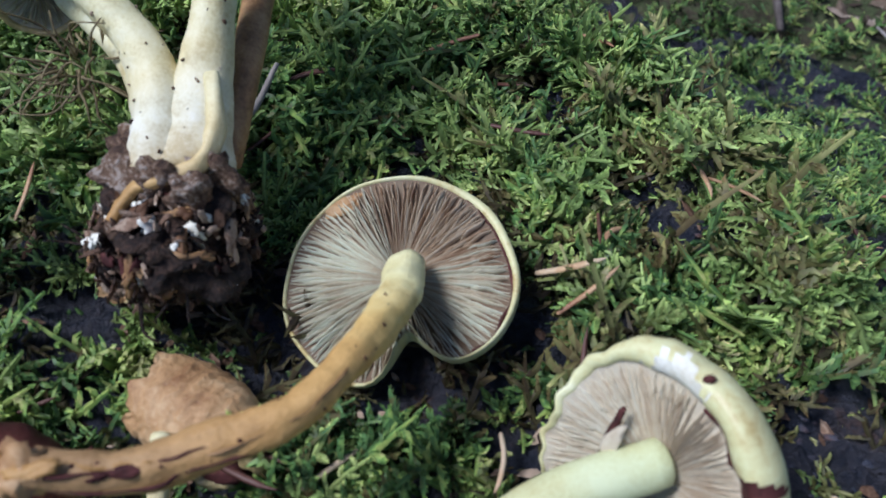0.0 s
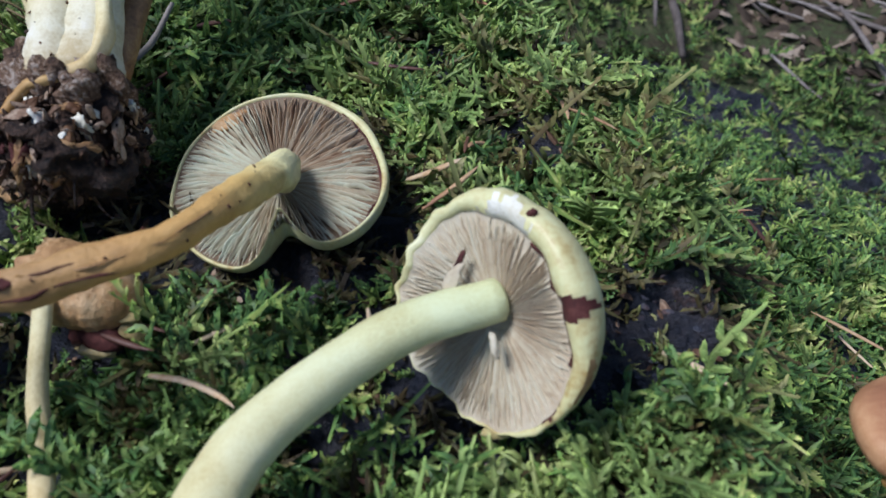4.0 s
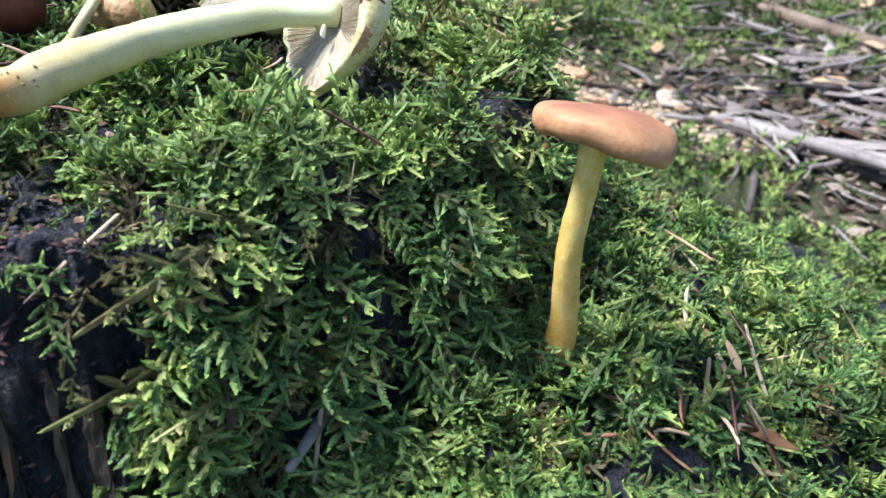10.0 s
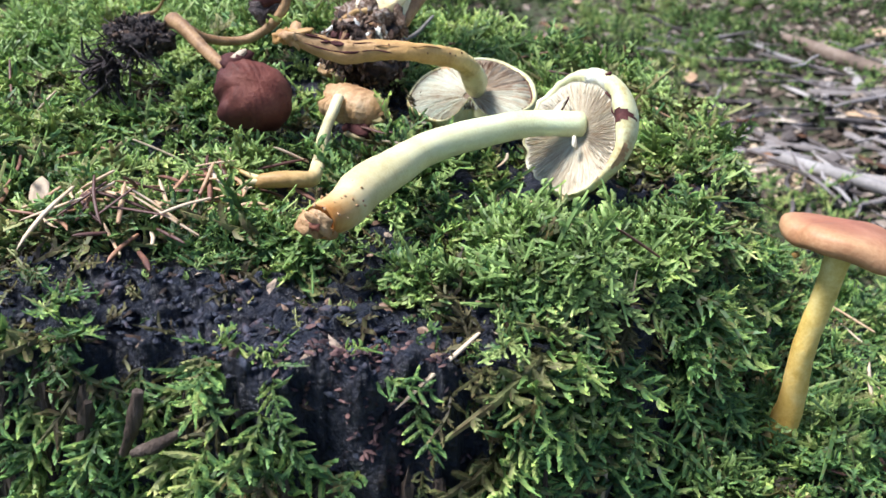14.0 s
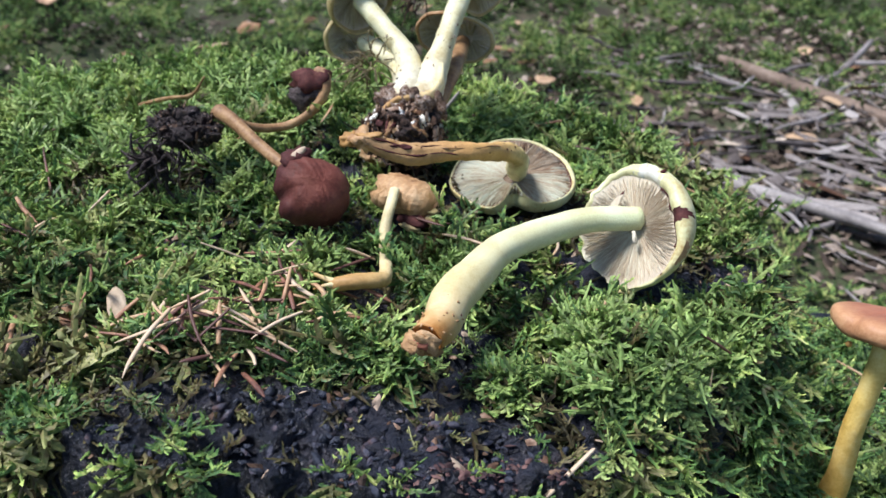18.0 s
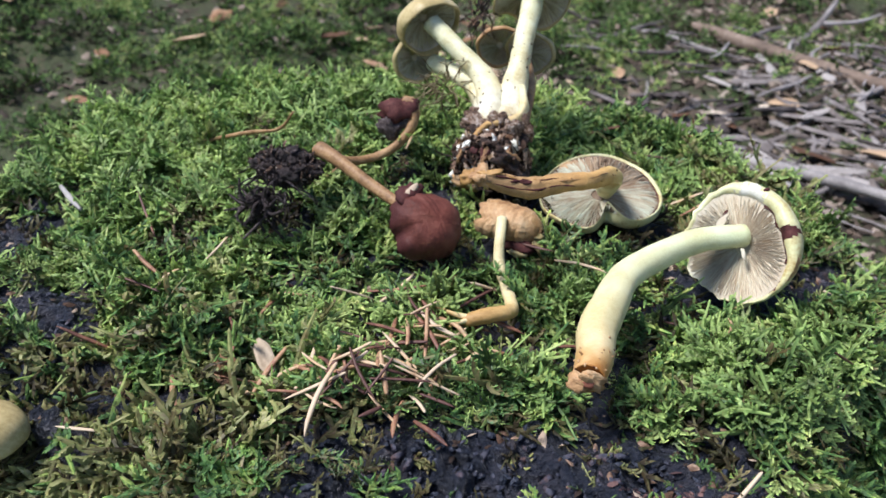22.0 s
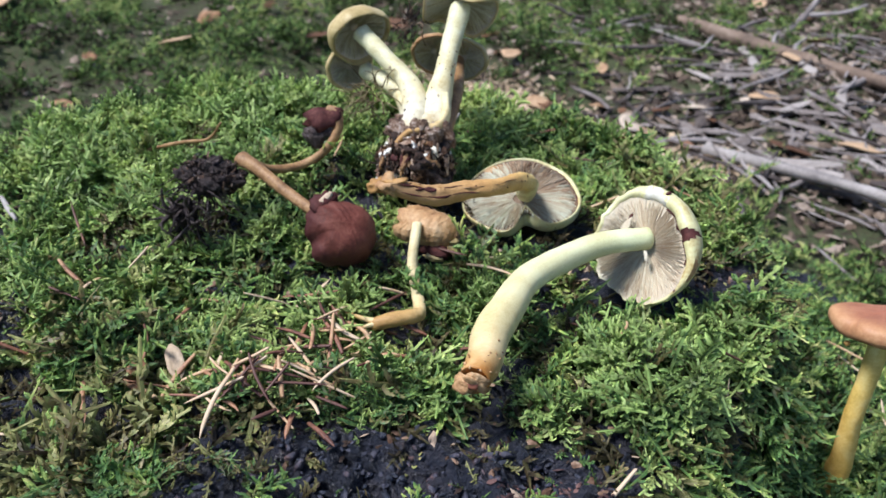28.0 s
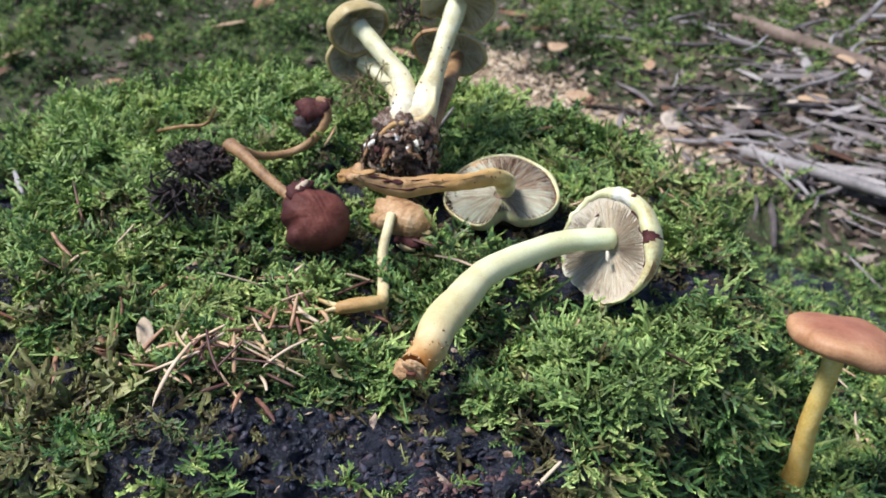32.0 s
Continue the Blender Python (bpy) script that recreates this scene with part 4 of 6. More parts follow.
def mushroom_cap(owner, at, turn, radius, height, mat, gill_mat, outline, warp, count, edge=2.2, tuck=0.86, hollow=0.35, margin=0.10, depth=0.13, inner=0.14, label="", seed=3, apart=False, thick=0.006, base=None, n_phi=96, marks=(), other=None):
    """A cap with its under side and gills as sub-parts; turn: +z is where the cap's top points."""
    tuck, margin = (q if callable(q) else const(q) for q in (tuck, margin))
    (v, f, al), (uv, uf, ual), under = cap_shell(radius, height, edge, outline, warp, n_phi, tuck=tuck, hollow=hollow, margin=margin)
    v, r = place(v, turn, at), np.random.RandomState(seed)
    torn = {}
    for q in f:
        a, row = math.degrees(2 * math.pi * (q[0] % n_phi) / n_phi), q[0] // n_phi
        for name, lo, hi, row0, row1, mark_mat, text in marks:
            mid, half = (lo + hi) / 2, (hi - lo) / 2
            off = abs((a - mid + 180) % 360 - 180) / half + 0.18 * math.sin(row * 2.3 + a * 0.9) * (half > 4)
            if off < 1 and row0 + (row1 - row0) * max(off, 0) ** 1.5 <= row <= row1:
                torn.setdefault(name + text, (name, mark_mat, text, []))[3].append(q)
                break
        else:
            torn.setdefault("", ("cap", mat, label, []))[3].append(q)

    def skin(name, m, text, faces, parent):
        used = sorted({i for q in faces for i in q})
        at_new = {i: k for k, i in enumerate(used)}
        return put_mesh(name, v[used], [tuple(at_new[i] for i in q) for q in faces], m, parent, text, [al[i] for i in used])

    cap = skin(*torn.pop(""), owner)
    for bit in torn.values():
        skin(*bit, cap)
    put_mesh("underside", place(uv, turn, at), uf, base or M_UNDER_SHADE, cap)
    blades = gill_blades(radius, under, outline, warp, tuck, count, inner, depth, seed, thick)
    if apart:
        for v, f in blades:
            lo, hi, brown = other or (0, 0, None)
            a = math.degrees(math.atan2(v[-1][1], v[-1][0])) + r.normal() * 9
            put_mesh("gill", place(v, turn, at), f, brown if lo < a < hi else gill_mat, cap)
    else:
        v, f = join(*blades)
        tagged(put_mesh("gill", place(v, turn, at), f, gill_mat, cap), kind="stuff")
    return cap


def bump_at(a, centre, width):
    d = abs((a - radians(centre) + math.pi) % (2 * math.pi) - math.pi)
    return math.exp(-(d / radians(width)) ** 2)


def patch(owner, name, at, turn, size, mat, seed, label="", rough=0.3):
    """A low lump of torn flesh or a scar on a thing."""
    v, f = lump(at, size, seed, rough, 3, turn)
    return put_mesh(name, v, f, mat, owner, label)


def specks(owner, name, path, count, size, seed, mat, spread_to=1.0):
    """Dirt specks on the upper half of a stem. path: (x, y, z, radius) points."""
    r = np.random.RandomState(seed)
    c = spline(path, 60)
    bits = []
    for _ in range(count):
        i = r.randint(0, int(59 * spread_to))
        t = c[min(i + 1, 59), :3] - c[i, :3]
        d = np.cross(t, r.normal(size=3))
        d /= np.linalg.norm(d)
        if d[2] < -0.1:
            d = -d
        s = r.uniform(*size)
        bits.append(lump(c[i, :3] + d * c[i, 3] * 1.0, (s, s * r.uniform(0.4, 1), s * 0.5), r.randint(99), 0.5, 1, Euler(r.uniform(0, 6, 3)).to_matrix()))
    v, f = join(*bits)
    return tagged(put_mesh(name, v, f, mat, owner, "dark dirt specks"), kind="stuff")


# large pale mushroom on its side, cut stem towards the stump's edge
def pale_outline(a):
    return 1 + 0.045 * math.cos(2 * a + math.pi) - 0.07 * bump_at(a, 225, 32) + 0.05 * bump_at(a, 285, 24) - 0.05 * bump_at(a, 135, 25) + (0.022 * math.sin(9 * a) + 0.020 * math.sin(17 * a + 1) + 0.014 * math.sin(31 * a)) * bump_at(a, 190, 95)


def pale_warp(x, y, a, f):
    return f * f * (0.07 * math.cos(2 * a + 1.2) + 0.04 * math.sin(3 * a)) - 0.06 * f * f * bump_at(a, 180, 70) + 0.035 * f ** 4 * math.sin(10 * a + 2) * bump_at(a, 200, 90)


def pale_tuck(a):
    return 0.985 - 0.32 * bump_at(a, 0, 58) - 0.10 * bump_at(a, 295, 26) - 0.07 * bump_at(a, 240, 40) + 0.01 * math.sin(11 * a)


def pale_margin(a):
    return 0.015 + 0.27 * bump_at(a, 0, 62) + 0.05 * bump_at(a, 285, 26)


def sunk(at, by=0.0008):
    """A place pushed by so much into the large pale cap."""
    return tuple(Vector(at) + Vector((0.515, 0.616, -0.597)) * by)


PALE_STEM = [(-0.0237, -0.0236, 0.2120, 0.0050), (-0.0204, -0.0114, 0.2114, 0.0062), (-0.0189, 0.0013, 0.2123, 0.0066), (-0.0136, 0.0156, 0.2137, 0.0062), (-0.0068, 0.0313, 0.2150, 0.0056), (0.0059, 0.0433, 0.2171, 0.0051), (0.0222, 0.0534, 0.2194, 0.0046), (0.0403, 0.0596, 0.2193, 0.0044)]
# what is torn or bruised on the rim: part, from and to degrees round the cap, outer and inner row of its skin, material, label
PALE_MARKS = (("torn_flesh", 280, 322, 15, 19, M_FLESH, "white torn flesh at the rim"), ("tear", 0, 20, 14, 19, M_WOUND, "dark maroon tear in the rim"),
              ("bruise", 27, 35, 18, 19, M_WOUND, "dark bruise where the gills meet the rim"), ("bruise", 62, 84, 17, 19, M_WOUND, "dark ragged lower rim"),
              ("stain", 36, 60, 13, 15, M_CAP_TAN, "brown stain on the outer rim"))
pale = thing("mushroom", (0.004, 0.018, 0.197), "large pale yellow mushroom lying with cut stem and torn beige gills", "mushroom", "picked mushrooms")
stem(pale, PALE_STEM, 60, 26, 0.045, 1, M_CUT_STEM, hollow=True)
pale_turn = facing((0.515, 0.616, -0.597), (0.817, -0.142, 0.559))
pale_cap = mushroom_cap(pale, (0.0395, 0.0580, 0.2165), pale_turn, 0.0228, 0.40, M_CAP_GREEN, M_GILL_BEIGE, pale_outline, pale_warp, 250, tuck=pale_tuck, margin=pale_margin, hollow=0.22, depth=0.05, apart=True, thick=0.0045, base=M_PALE_UNDER, n_phi=288, marks=PALE_MARKS)
patch(pale_cap, "torn_flesh", sunk((0.0405, 0.0418, 0.2010)), pale_turn, (0.0060, 0.0018, 0.0010), M_CAP_GREEN, 6, "white torn flesh at the rim")
patch(pale_cap, "hole", (0.0466, 0.0662, 0.2358), pale_turn, (0.0011, 0.0008, 0.0008), M_WOUND, 2)
patch(pale_cap, "tear", sunk((0.0490, 0.0430, 0.2085)), pale_turn @ Euler((0, 0, radians(60))).to_matrix(), (0.0026, 0.0008, 0.0008), M_WOUND, 10, "", 0.6)
patch(pale_cap, "torn_gill", sunk((0.0312, 0.0610, 0.2240)), pale_turn @ Euler((0, 0, radians(-40))).to_matrix(), (0.0034, 0.0015, 0.0004), M_GILL_BEIGE, 11, "loose white flap of gill tissue", 0.45)
patch(pale_cap, "tear", sunk((0.0318, 0.0640, 0.2228)), pale_turn @ Euler((0, 0, radians(-48))).to_matrix(), (0.0050, 0.0008, 0.0005), M_WOUND, 12, "", 0.5)
patch(pale_cap, "torn_gill", sunk((0.0385, 0.0505, 0.2165)), pale_turn @ Euler((0, 0, radians(95))).to_matrix(), (0.0024, 0.0008, 0.0008), M_GILL_BEIGE, 13, "", 0.45)
patch(pale, "cut_end", (-0.0237, -0.0246, 0.2115), facing((-0.15, -0.85, -0.25), (1, 0, 0)), (0.0047, 0.0047, 0.0014), M_CAP_TAN, 14, "orange-brown cut end of the stem", 0.9)
patch(pale, "torn_flap", (-0.0270, -0.0258, 0.2120), facing((-0.25, -0.7, 0.55), (-0.7, 0.1, 0.3)), (0.0034, 0.0024, 0.0010), M_CAP_TAN, 34, "orange-brown torn flap at the cut end", 0.6)
patch(pale, "cut_hollow", (-0.0243, -0.0263, 0.2124), facing((-0.15, -0.85, 0.15), (1, 0, 0)), (0.0022, 0.0015, 0.0006), M_CAP_BROWN, 35, "brown hollow in the cut stem", 0.8)
specks(pale, "stain", PALE_STEM, 16, (0.0003, 0.0009), 23, M_CAP_TAN, 0.22)
specks(pale, "dirt", PALE_STEM, 7, (0.00015, 0.0005), 21, M_WOUND, 0.3)

def rim_line(owner, at, turn, radius, outline, warp, tuck, margin, lo, hi, wide, seed, label):
    """A dark torn line where the gills meet the rolled rim."""
    r = np.random.RandomState(seed)
    pts = []
    for a in np.radians(np.linspace(lo, hi, 14)):
        q = tuck(a) * r.uniform(0.975, 1.01)
        o = 1 + (outline(a) - 1) * q * q
        x, y = q * o * math.cos(a), q * o * math.sin(a)
        p = place([(radius * x, radius * y, radius * (warp(x, y, a, q) - 0.32 * margin(a)))], turn, at)[0]
        pts.append((*p, wide * r.uniform(0.25, 1.3)))
    v, f, _a = tube(pts, 60, 6, 0.3, seed)
    return put_mesh("tear_line", v, f, M_WOUND, owner, label)


rim_line(pale_cap, (0.0395, 0.0580, 0.2165), pale_turn, 0.0228, pale_outline, pale_warp, pale_tuck, pale_margin, -40, 46, 0.00040, 5, "dark torn line along the rim")

# mid mushroom lying gills up, long tan stem over the others
def mid_outline(a):
    return 1 - 0.075 * bump_at(a, 270, 60) - 0.56 * bump_at(a, 81, 14) - 0.06 * bump_at(a, 60, 22) + 0.008 * math.sin(5 * a) + 0.005 * math.sin(9 * a + 1) - 0.02 * bump_at(a, 200, 30)


def mid_warp(x, y, a, f):
    return f * f * (0.05 * math.cos(2 * a) + 0.015 * math.sin(5 * a)) - 0.12 * f * f * bump_at(a, 81, 14)


MID_STEM = [(-0.0598, 0.0495, 0.2419, 0.0032), (-0.0451, 0.0509, 0.2378, 0.0037), (-0.0317, 0.0549, 0.2386, 0.0036), (-0.0202, 0.0610, 0.2375, 0.0034), (-0.0132, 0.0724, 0.2338, 0.0034), (-0.0085, 0.0839, 0.2290, 0.0037), (-0.0065, 0.0955, 0.2214, 0.0042), (-0.0067, 0.1074, 0.2126, 0.0049)]
mid = thing("mushroom", (-0.009, 0.107, 0.197), "mushroom lying gills up, grey-green gills, long tan stem", "mushroom", "picked mushrooms")
mid_stem = stem(mid, MID_STEM, 72, 26, 0.13, 2, M_TAN_STEM)
mid_turn = facing((0.05, 0.234, -0.97), (1, 0, 0))
mid_cap = mushroom_cap(mid, (-0.0085, 0.1085, 0.2090), mid_turn, 0.0268, 0.34, M_CAP_GREEN, M_GILL_GREY, mid_outline, mid_warp, 236, margin=lambda a: 0.03 + 0.06 * bump_at(a, 30, 40), tuck=lambda a: 0.965 - 0.05 * bump_at(a, 330, 50), hollow=0.24, depth=0.08, apart=True, thick=0.0048, base=M_MID_UNDER_SHADE, other=(-112, -8, M_GILL_BROWN))
patch(mid_cap, "stain", (-0.0205, 0.1280, 0.2128), mid_turn @ Euler((0, 0, radians(-32))).to_matrix(), (0.0070, 0.0022, 0.0009), M_CAP_TAN, 31, "brown bruised stretch of gills at the rim", 0.35)
rim_line(mid_cap, (-0.0085, 0.1085, 0.2090), mid_turn, 0.0268, mid_outline, mid_warp, lambda a: 0.965 - 0.05 * bump_at(a, 330, 50), lambda a: 0.03 + 0.06 * bump_at(a, 30, 40), -50, 48, 0.00036, 6, "dark bruised line along the rim")
patch(mid_stem, "scar", (-0.0430, 0.0500, 0.2408), facing((0.35, -0.3, 0.88), (1, 0.2, 0)), (0.0034, 0.0009, 0.0006), M_WOUND, 5, "dark scar on the stem")
patch(mid_stem, "torn_base", (-0.0598, 0.0495, 0.2419), facing((0, 0, 1), (1, 0.5, 0)), (0.0044, 0.0044, 0.0030), M_CAP_TAN, 7, "ragged broken stem base", 0.9)
patch(mid_stem, "torn_base", (-0.0570, 0.0480, 0.2440), facing((0, -0.4, 0.9), (1, 0.3, -0.2)), (0.0042, 0.0012, 0.0008), M_SMALL_STEM, 8, "white shreds at the broken base", 0.9)
patch(mid_stem, "torn_base", (-0.0500, 0.0485, 0.2415), facing((0, -0.4, 0.9), (1, 0.1, -0.2)), (0.0040, 0.0010, 0.0005), M_WOUND, 9, "dark split in the stem", 0.7)
def groove(owner, path, lo, hi, side, wide, mat, seed, label=""):
    """A split or dark line along a stem. side: the way from the stem's middle."""
    r = np.random.RandomState(seed)
    c = spline(path, 60)
    pts = []
    for u in np.linspace(lo, hi, 9):
        i = min(int(u * 59), 58)
        t = c[i + 1, :3] - c[i, :3]
        d = np.array(side) - t * np.dot(side, t) / np.dot(t, t)
        d = d / np.linalg.norm(d) + r.normal(size=3) * 0.10
        pts.append((*(c[i, :3] + d * c[i, 3] * 0.98), wide * r.uniform(0.3, 1.2) * (0.4 if u in (lo, hi) else 1)))
    v, f, _a = tube(pts, 36, 6, 0.3, seed)
    return put_mesh("groove", v, f, mat, owner, label)


groove(mid_stem, MID_STEM, 0.02, 0.30, (0.1, -0.5, 0.9), 0.00055, M_WOUND, 1, "dark split along the stem")
groove(mid_stem, MID_STEM, 0.05, 0.42, (0.1, -1.0, 0.3), 0.00040, M_WOUND, 2, "dark split along the stem")
groove(mid_stem, MID_STEM, 0.03, 0.22, (0.1, -0.1, 1.0), 0.00050, M_SMALL_STEM, 3, "pale shred along the stem")
groove(mid_stem, MID_STEM, 0.22, 0.55, (0.1, -0.8, 0.7), 0.00030, M_DARK_STEM, 4)
patch(mid_stem, "torn_base", (-0.0640, 0.0500, 0.2415), facing((0, -0.3, 1), (1, 0.2, 0.1)), (0.0034, 0.0026, 0.0022), M_SMALL_STEM, 37, "pale broken lump at the stem base", 0.8)
specks(mid, "dirt", MID_STEM, 26, (0.0002, 0.0007), 22, M_WOUND, 0.8)

# small shrivelled mushroom with a kinked stem
SMALL_STEM = [(-0.0635, 0.0182, 0.2000, 0.0017), (-0.0590, 0.0193, 0.2010, 0.0027), (-0.0525, 0.0220, 0.2012, 0.0030), (-0.0475, 0.0250, 0.2005, 0.0028), (-0.0460, 0.0285, 0.2005, 0.0026), (-0.0485, 0.040, 0.2020, 0.0022), (-0.0515, 0.053, 0.2060, 0.0021), (-0.0512, 0.0685, 0.2150, 0.0020)]
small = thing("mushroom", (-0.047, 0.05, 0.197), "small shrivelled mushroom with tan cap and kinked stem", "mushroom", "picked mushrooms")
stem(small, SMALL_STEM, 48, 16, 0.10, 4, M_SMALL_STEM, hollow=True)
stem(small, [(-0.0740, 0.0235, 0.2020, 0.0005), (-0.0690, 0.0205, 0.2022, 0.0009), (-0.0630, 0.0190, 0.2015, 0.0012), (-0.0590, 0.0195, 0.2015, 0.0012)], 16, 8, 0.2, 26, M_SMALL_STEM, "shred", "torn shred of the stem foot")
stem(small, [(-0.0680, 0.0145, 0.2000, 0.0004), (-0.0645, 0.0165, 0.2006, 0.0009), (-0.0600, 0.0185, 0.2010, 0.0011)], 12, 8, 0.2, 27, M_SMALL_STEM, "shred")
stem(small, [(-0.0590, 0.0765, 0.2065, 0.0019), (-0.0555, 0.0735, 0.2085, 0.0022), (-0.0500, 0.0705, 0.2120, 0.0021)], 14, 12, 0.08, 6, M_CUT_STEM, "stem_stub", "pale green stub of a second stem")


def curled_cap(centre, turn, long, radius):
    """A shrivelled cap rolled up into a wrinkled barrel, open at one end and below; with thickness."""
    n, m, shells = 44, 40, []
    for scale in (1.0, 0.80):
        rows = []
        for i in range(n):
            u = i / (n - 1)
            body = radius * scale * (0.70 + 0.36 * math.sin(math.pi * min(1, 0.12 + 0.80 * u))) * (1 if u < 0.66 else math.sqrt(max(0.02, 1 - ((u - 0.66) / 0.34) ** 2)))
            for j in range(m):
                p = radians(-48 + 276 * j / (m - 1))
                wr = 0.020 * math.sin(38 * u + 2.6 * math.sin(p * 1.5)) + 0.016 * math.sin(75 * u + 3 * p) + 0.04 * math.sin(6 * u + 1) + 0.05 * math.sin(2 * p + 5 * u) + 0.018 * math.sin(17 * p)
                r = body * (1 + wr)
                edge = 0.05 * math.sin(5 * p) + 0.03 * math.sin(11 * p + 1)
                rows.append((long * (u - 0.5 + edge * (1 - u) ** 2), r * math.cos(p), r * 0.86 * math.sin(p)))
        shells.append(rows)
    k, v, f = n * m, shells[0] + shells[1], []
    for i in range(n - 1):
        for j in range(m - 1):
            a, b, c, d = i * m + j, (i + 1) * m + j, (i + 1) * m + j + 1, i * m + j + 1
            f += [(a, b, c, d), (d + k, c + k, b + k, a + k)]
    ring = [j for j in range(m)] + [i * m + m - 1 for i in range(1, n)] + [(n - 1) * m + j for j in range(m - 2, -1, -1)] + [i * m for i in range(n - 2, 0, -1)]
    f += [(b, a, a + k, b + k) for a, b in zip(ring, ring[1:] + ring[:1])]
    return place(v, turn, centre), f


v, f = curled_cap((-0.0465, 0.0760, 0.2085), facing((0.10, 0.20, 0.97), (0.88, -0.40, 0.0)), 0.0255, 0.0094)
put_mesh("cap", v, f, M_CAP_TAN, small, "wrinkled tan cap curled into a barrel")
patch(small, "curled_rim", (-0.0385, 0.0690, 0.2075), facing((0.2, -0.6, 0.6), (1, -0.3, 0.1)), (0.0046, 0.0014, 0.0016), M_CAP_OCHRE, 8, "pale curled rim of the cap", 0.6)
patch(small, "hollow", (-0.0435, 0.0685, 0.2040), facing((0, -0.5, 0.8), (1, -0.3, 0)), (0.0062, 0.0040, 0.0034), M_WOUND, 15, "dark wine-red hollow under the cap", 0.5)
patch(small, "curled_rim", (-0.0355, 0.0680, 0.2030), facing((0.5, -0.7, 0.4), (0.6, 0.2, -0.7)), (0.0042, 0.0022, 0.0012), M_CAP_OCHRE, 18, "pale curled lobe of the cap", 0.5)
patch(small, "curled_rim", (-0.0440, 0.0645, 0.2015), facing((0.0, -0.8, 0.5), (1, 0, -0.2)), (0.0040, 0.0014, 0.0012), M_CAP_OCHRE, 19, "", 0.5)
patch(small, "torn_skin", (-0.0545, 0.0795, 0.2105), facing((-0.8, -0.2, 0.6), (0, 1, 0)), (0.0058, 0.0050, 0.0016), M_CAP_BROWN, 6, "orange torn hollow of the cap", 0.6)

# dark mushroom with its root ball, and the little one on the same roots
dark = thing("mushroom", (-0.1, 0.07, 0.2), "dark red-brown mushroom with thin stem and black soil ball", "mushroom", "picked mushrooms")
stem(dark, [(-0.127, 0.0845, 0.2325, 0.0034), (-0.119, 0.0790, 0.2315, 0.0029), (-0.105, 0.068, 0.2275, 0.0024), (-0.0865, 0.0555, 0.2225, 0.0021)], 30, 14, 0.07, 5, M_DARK_STEM)
stem(dark, [(-0.126, 0.0855, 0.2315, 0.0020), (-0.117, 0.094, 0.2235, 0.0019), (-0.1065, 0.1035, 0.2215, 0.0019), (-0.0975, 0.108, 0.2260, 0.0020), (-0.0915, 0.1125, 0.234, 0.0021), (-0.0915, 0.1155, 0.2415, 0.0021), (-0.096, 0.117, 0.243, 0.0019)], 40, 12, 0.10, 6, M_DARK_STEM)


def fold(x, y, a, f):
    crease = 0.07 * math.sin(15 * (x + 0.45 * y)) * max(0.0, 0.1 - x) * f + 0.022 * math.sin(37 * x + 8 * y) * max(0.0, 0.3 - x) + 0.008 * math.sin(40 * y + 9 * x) * f
    return 0.06 * math.sin(3 * a + 0.5) * f + crease - 0.22 * f ** 4


def dark_outline(a):
    return 1 + 0.05 * math.cos(2 * a + 1) - 0.13 * bump_at(a, 186, 13) + 0.16 * bump_at(a, 218, 20) + 0.10 * bump_at(a, 125, 30) + 0.02 * math.sin(11 * a)


mushroom_cap(dark, (-0.0795, 0.0560, 0.2165), facing((0.48, -0.52, 0.70), (0.80, 0.55, -0.1)), 0.0138, 0.72, M_CAP_DARK, M_GILL_OLIVE, dark_outline, fold, 60, edge=2.5, label="dark red-brown folded cap")
patch(dark, "frill", (-0.0872, 0.0600, 0.2268), facing((0.2, -0.5, 0.8), (0.6, 0.6, 0.5)), (0.0056, 0.0048, 0.0032), M_WOUND, 16, "crumpled blackish edge of the cap", 0.7)
patch(dark, "pale_scar", (-0.0862, 0.0590, 0.2300), facing((0.1, -0.6, 0.8), (0.6, 0.6, 0.5)), (0.0034, 0.0015, 0.0006), M_SCALE, 3, "pale torn scar on the cap")
patch(dark, "small_cap", (-0.0975, 0.1165, 0.2385), facing((-0.3, -0.5, 0.8), (0.5, -0.2, 0.8)), (0.0088, 0.0056, 0.0050), M_WOUND, 23, "shrivelled dark little cap", 0.55)
patch(dark, "small_cap", (-0.1000, 0.1140, 0.2320), facing((-0.3, -0.5, 0.8), (0.7, -0.2, 0.5)), (0.0066, 0.0046, 0.0050), M_BLACK_SOIL, 27, "black crumbling gills of the little cap", 0.8)


def roots(owner, name, at, size, count, seed, mat, length=(0.008, 0.02), toward=(0, 0, 0), thin=0.00035):
    r = np.random.RandomState(seed)
    bits = []
    for _ in range(count):
        d = r.normal(size=3) + np.array(toward)
        d /= np.linalg.norm(d)
        p = np.array(at) + d * np.array(size) * 0.7
        L = r.uniform(*length)
        q = [(*p, thin * 1.6)]
        for k in range(3):
            d = d + r.normal(size=3) * 0.55 + np.array((0, 0, -0.15))
            d /= np.linalg.norm(d)
            p = p + d * L / 3
            q.append((*p, thin * (1.3 - 0.35 * k)))
        v, f, _a = tube(q, 9, 4, 0, 0)
        bits.append((v, f))
    v, f = join(*bits)
    return tagged(put_mesh(name, v, f, mat, owner), kind="stuff")


